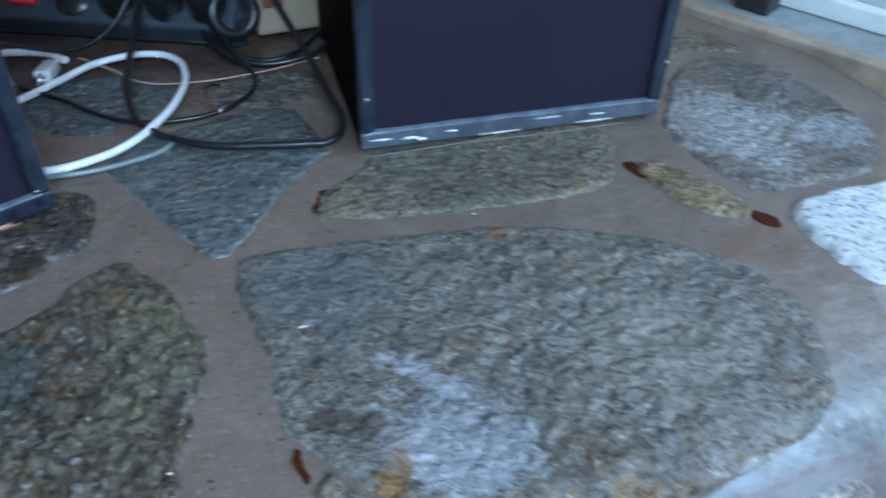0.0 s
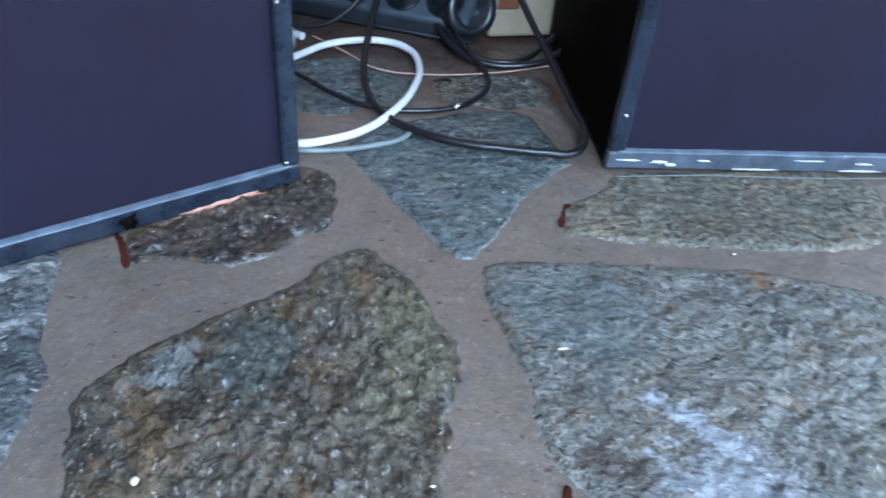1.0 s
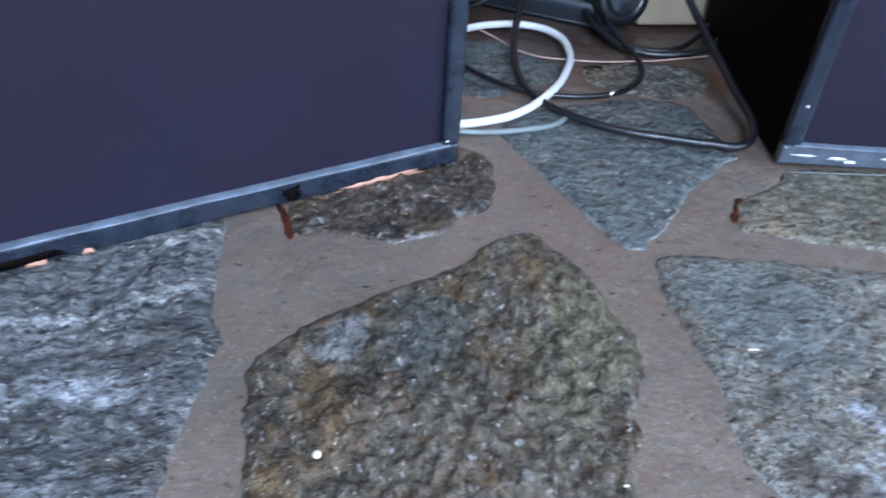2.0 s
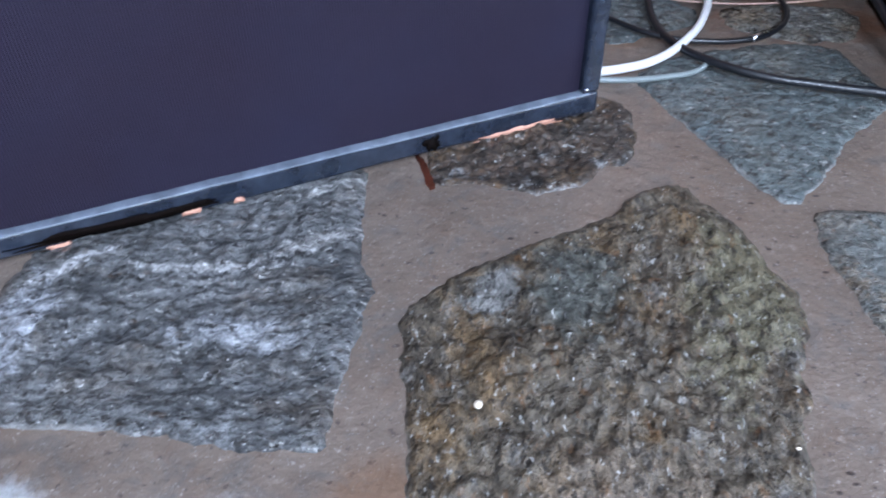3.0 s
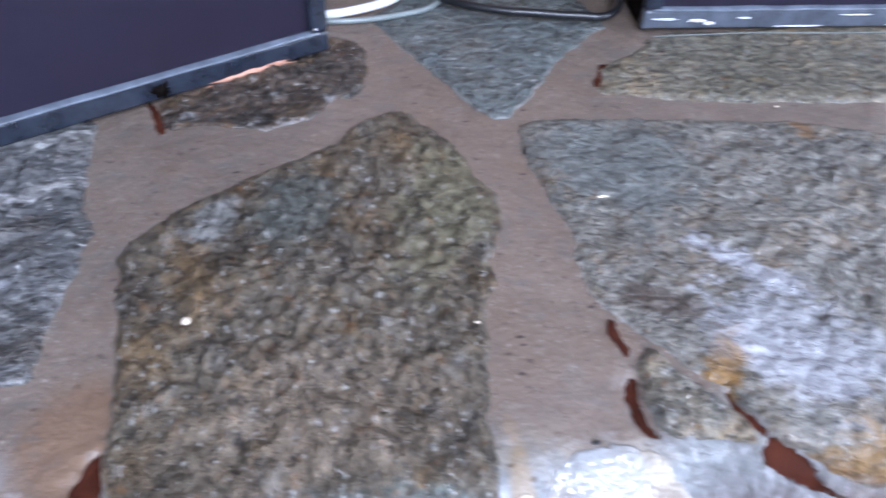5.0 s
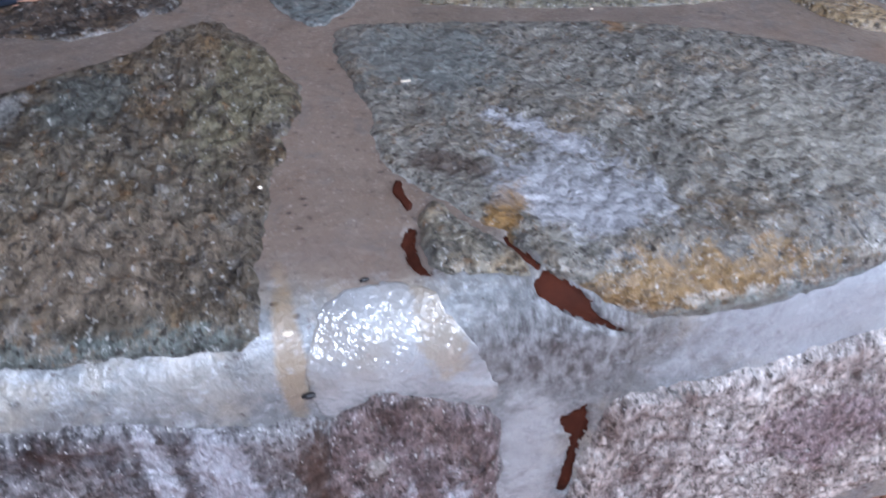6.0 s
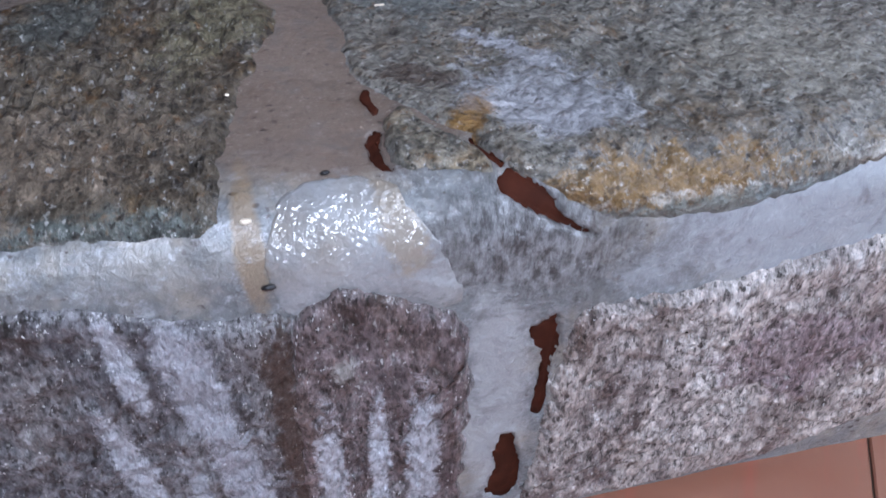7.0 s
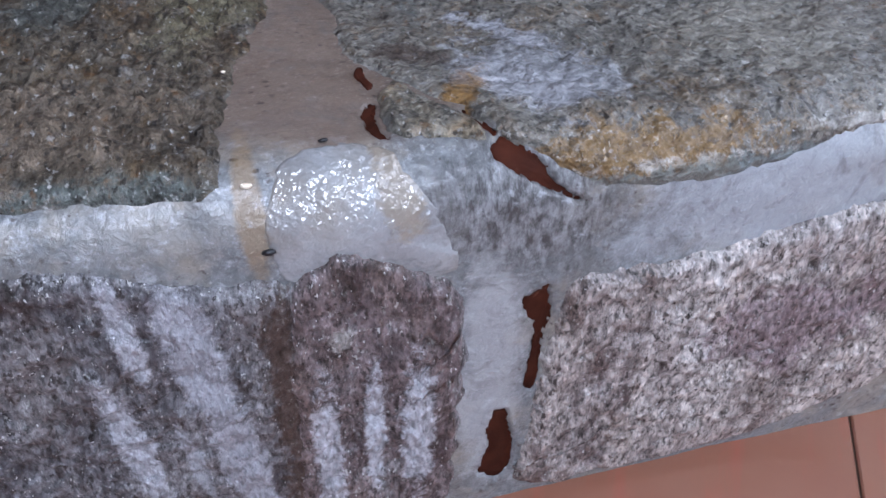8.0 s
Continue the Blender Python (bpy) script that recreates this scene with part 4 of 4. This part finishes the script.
tagged(tube("black_cable", [(-0.136, 0.285, 0.062), (-0.142, 0.255, 0.046), (-0.155, 0.205, 0.026), (-0.164, 0.155, 0.016), (-0.163, 0.121, 0.008), (-0.153, 0.086, 0.007), (-0.132, 0.060, 0.007), (-0.100, 0.039, 0.007), (-0.064, 0.028, 0.007), (-0.035, 0.021, 0.007), (-0.014, 0.019, 0.007), (0.000, 0.035, 0.010), (-0.002, 0.080, 0.022), (-0.010, 0.130, 0.040), (-0.022, 0.180, 0.064), (-0.035, 0.230, 0.095), (-0.045, 0.28, 0.14)], 0.0031, BLACK), "thick black power cable curving across the hearth", "cable", "loose cables")
tagged(tube("black_cable", [(-0.28, 0.215, 0.008), (-0.216, 0.157, 0.006), (-0.192, 0.126, 0.006), (-0.162, 0.102, 0.0055), (-0.131, 0.094, 0.0055), (-0.098, 0.096, 0.006), (-0.077, 0.107, 0.006), (-0.055, 0.140, 0.006), (-0.054, 0.164, 0.008), (-0.065, 0.195, 0.014), (-0.075, 0.235, 0.024)], 0.0022, BLACK), "thin black cable with a glossy tip", "cable", "loose cables")
tip = disc(bmesh.new(), (-0.087, 0.1015, 0.006), (0.86, 0.5, 0), 0.0028, 0.016, 14)
tagged(part("cable_tip", tip, METAL), "bright metal sleeve on the thin black cable", "cable sleeve")
for off, r in ((0.0, 0.0033), (0.009, 0.0028)):
    tagged(tube("black_cable", [(-0.100 + off, 0.275, 0.045), (-0.086 + off, 0.235, 0.020), (-0.070, 0.198 + off, 0.010), (-0.052, 0.184 + off, 0.006), (-0.022, 0.176 + off, 0.006), (0.015, 0.182 + off * 3, 0.012), (0.07, 0.24 + off * 3, 0.04)], r, BLACK), "black power cable sagging behind the loudspeaker", "cable", "loose cables")
tagged(tube("black_cable", [(-0.27, 0.20, 0.05), (-0.20, 0.235, 0.02), (-0.17, 0.25, 0.03), (-0.15, 0.262, 0.05)], 0.002, BLACK), "thin black cable running to the power strip", "cable", "loose cables")
tagged(tube("black_cable", [(-0.045, 0.30, 0.10), (-0.047, 0.28, 0.05), (-0.060, 0.24, 0.02), (-0.075, 0.225, 0.012)], 0.002, BLACK), "thin black cable beside the plug", "cable", "loose cables")
tagged(tube("pale_wire", [(-0.205, 0.245, 0.006), (-0.176, 0.210, 0.005), (-0.149, 0.175, 0.0045), (-0.115, 0.164, 0.0045), (-0.048, 0.165, 0.0045), (0.014, 0.179, 0.0045)], 0.0008, COPPER), "thin pale pink wire on the stone", "wire", "loose cables")

tagged(tube("white_cable", [(-0.32, 0.26, 0.01), (-0.27, 0.262, 0.012), (-0.235, 0.25, 0.012), (-0.215, 0.225, 0.014)], 0.0036, WHITE), "short white cable beside the loudspeaker", "cable", "loose cables")
plug = tagged(new("white_connector"), "small white plastic connector on the hearth", "connector")
plug.matrix_world = pose(-0.231, 0.208, 0.012, 80, 0, -9)
part("connector_body", boxed(-0.007, 0.007, -0.006, 0.006, -0.024, 0.018, bevel=0.0025), WHITE, plug)
part("connector_tip", disc(bmesh.new(), (0, 0, 0.024), (0, 0, 1), 0.004, 0.012, 14), METAL, plug)
# fine grey line added to draw a faint reflection on the stone
tagged(tube("thread", [(0.012, -0.010, 0.0038), (0.08, -0.013, 0.0042), (0.16, -0.021, 0.004), (0.235, -0.026, 0.0042)], 0.00035, REFLECTION), "thin grey line standing in for a reflection before the loudspeaker", "thread")

# power strip with plugs
strip = tagged(new("power_strip"), "blue-grey power strip with black plugs and a red switch", "power strip")
strip.matrix_world = pose(-0.185, 0.330, 0.006, 38, 0, -26)
part("strip_body", boxed(-0.17, 0.16, -0.024, 0.024, 0.0, 0.042, bevel=0.006, segments=3), STRIP, strip)
part("strip_base", boxed(-0.168, 0.158, -0.0262, -0.018, 0.001, 0.017, bevel=0.002), BLACK, strip, "dark lower half of the housing")
part("switch", boxed(-0.068, -0.042, -0.010, 0.010, 0.040, 0.048, bevel=0.002), RED, strip, "glowing red rocker switch")
for x in (-0.005, 0.042, 0.089, 0.132):
    part("socket", disc(bmesh.new(), (x, 0, 0.0425), (0, 0, 1), 0.019, 0.003, 28), BLACK, strip)
for x in (0.042, 0.089, 0.132):
    plug = tagged(new("plug"), "black moulded mains plug in the strip", "plug", "plugs")
    plug.matrix_world = strip.matrix_world @ pose(x, 0, 0.044)
    bm = bmesh.new()
    bmesh.ops.create_cone(bm, cap_ends=True, segments=24, radius1=0.0185, radius2=0.012, depth=0.036, matrix=Matrix.Translation((0, 0, 0.018)))
    bmesh.ops.bevel(bm, geom=list(bm.edges), offset=0.0012, segments=1, affect="EDGES")
    part("plug_body", bm, BLACK, plug)
    part("strain_relief", disc(bmesh.new(), (0, 0, 0.043), (0, 0, 1), 0.006, 0.016, 14), BLACK, plug)
adapter = tagged(new("adapter"), "black round adapter with a hollow end", "adapter")
adapter.matrix_world = pose(-0.062, 0.255, 0.030, 72, 0, 15)
bm = bmesh.new()
prof = ((0.0, -0.03), (0.024, -0.03), (0.027, -0.024), (0.027, 0.026), (0.024, 0.03), (0.016, 0.03), (0.015, 0.01), (0.0, 0.009))
rings = [[bm.verts.new((r * math.cos(a), r * math.sin(a), z)) for a in (2 * math.pi * i / 28 for i in range(28))] for r, z in prof[1:-1]]
for a, b in zip(rings, rings[1:]):
    for i in range(28):
        bm.faces.new((a[i], a[(i + 1) % 28], b[(i + 1) % 28], b[i]))
bm.faces.new(rings[0]), bm.faces.new(rings[-1])
part("adapter_body", bm, BLACK, adapter)
cream = tagged(new("junction_box"), "cream plastic box standing against the wood wall", "box")
cream.matrix_world = pose(0.0, 0.268, 0.003, 0, 0, 4)
part("box_body", boxed(-0.035, 0.07, -0.02, 0.04, 0, 0.16, bevel=0.006, segments=3), CREAM, cream)
part("box_label", boxed(-0.028, -0.006, -0.022, -0.0195, 0.03, 0.065, bevel=0.001), PANEL, cream, "brown worn label")

# ---------- beside the hearth ----------
# the ledge stands askew to the hearth
askew = Matrix.Translation((0.50, 0.08, 0)) @ Matrix.Rotation(radians(26), 4, "Z") @ Matrix.Translation((-0.50, -0.08, 0))
ledge = [
    structure("threshold", boxed(0.482, 0.506, -0.30, 0.36, FLOOR, 0.009, bevel=0.003), EDGING, "worn cream wooden edging strip along the hearth", "threshold"),
    structure("window_bench", boxed(0.508, 0.70, -0.30, 0.36, FLOOR, 0.004, bevel=0.004), LEDGE, "grey painted ledge under the low window", "ledge")]
rail = tagged(new("glazing_rail"), "white painted double rail on the window ledge", "rail")
part("rail_bar", boxed(0.575, 0.594, -0.20, 0.34, 0.004, 0.026, bevel=0.003), FRAME_WHITE, rail)
part("rail_bar", boxed(0.630, 0.648, -0.20, 0.34, 0.004, 0.044, bevel=0.003), FRAME_WHITE, rail)
part("rail_channel", boxed(0.595, 0.629, -0.20, 0.34, 0.004, 0.010, bevel=0.002), POST, rail, "dark channel between the rails")
post = tagged(part("wooden_post", boxed(0.530, 0.562, 0.120, 0.16, 0.004, 1.2, bevel=0.004), POST, smooth=False), "dark painted post on the window ledge", "post")
block = tagged(part("cream_block", boxed(0.525, 0.575, -0.12, -0.06, 0.004, 0.10, bevel=0.008, segments=3), CREAM), "cream coloured block standing on the ledge", "block")
for ob in (*ledge, rail, post, block):
    ob.matrix_world = askew @ ob.matrix_world

# ---------- floor tiles ----------
T = 0.30
tile_me = None
skew = radians(-32)
start = Vector((0.293, -0.2325))
for i in range(-7, 3):
    for j in range(-6, 2):
        u, v = i * T, j * T
        place = start + Vector((u * math.cos(skew) - v * math.sin(skew), u * math.sin(skew) + v * math.cos(skew)))
        mid = place + Vector((T / 2 * (math.cos(skew) - math.sin(skew)), T / 2 * (math.sin(skew) + math.cos(skew))))
        if not (ROOM["x0"] - 0.1 < mid.x < ROOM["x1"] + 0.1 and ROOM["y0"] - 0.1 < mid.y < -0.2):
            continue
        if tile_me is None:
            ob = part("tile", boxed(0.0008, T - 0.0008, 0.0008, T - 0.0008, -0.010, 0.0, bevel=0.0012, segments=1), TILE, floor, smooth=False)
            tile_me = ob.data
        else:
            ob = new("tile", tile_me)
            ob.parent = floor
        ob.matrix_world = pose(place.x, place.y, FLOOR, 0, 0, math.degrees(skew))
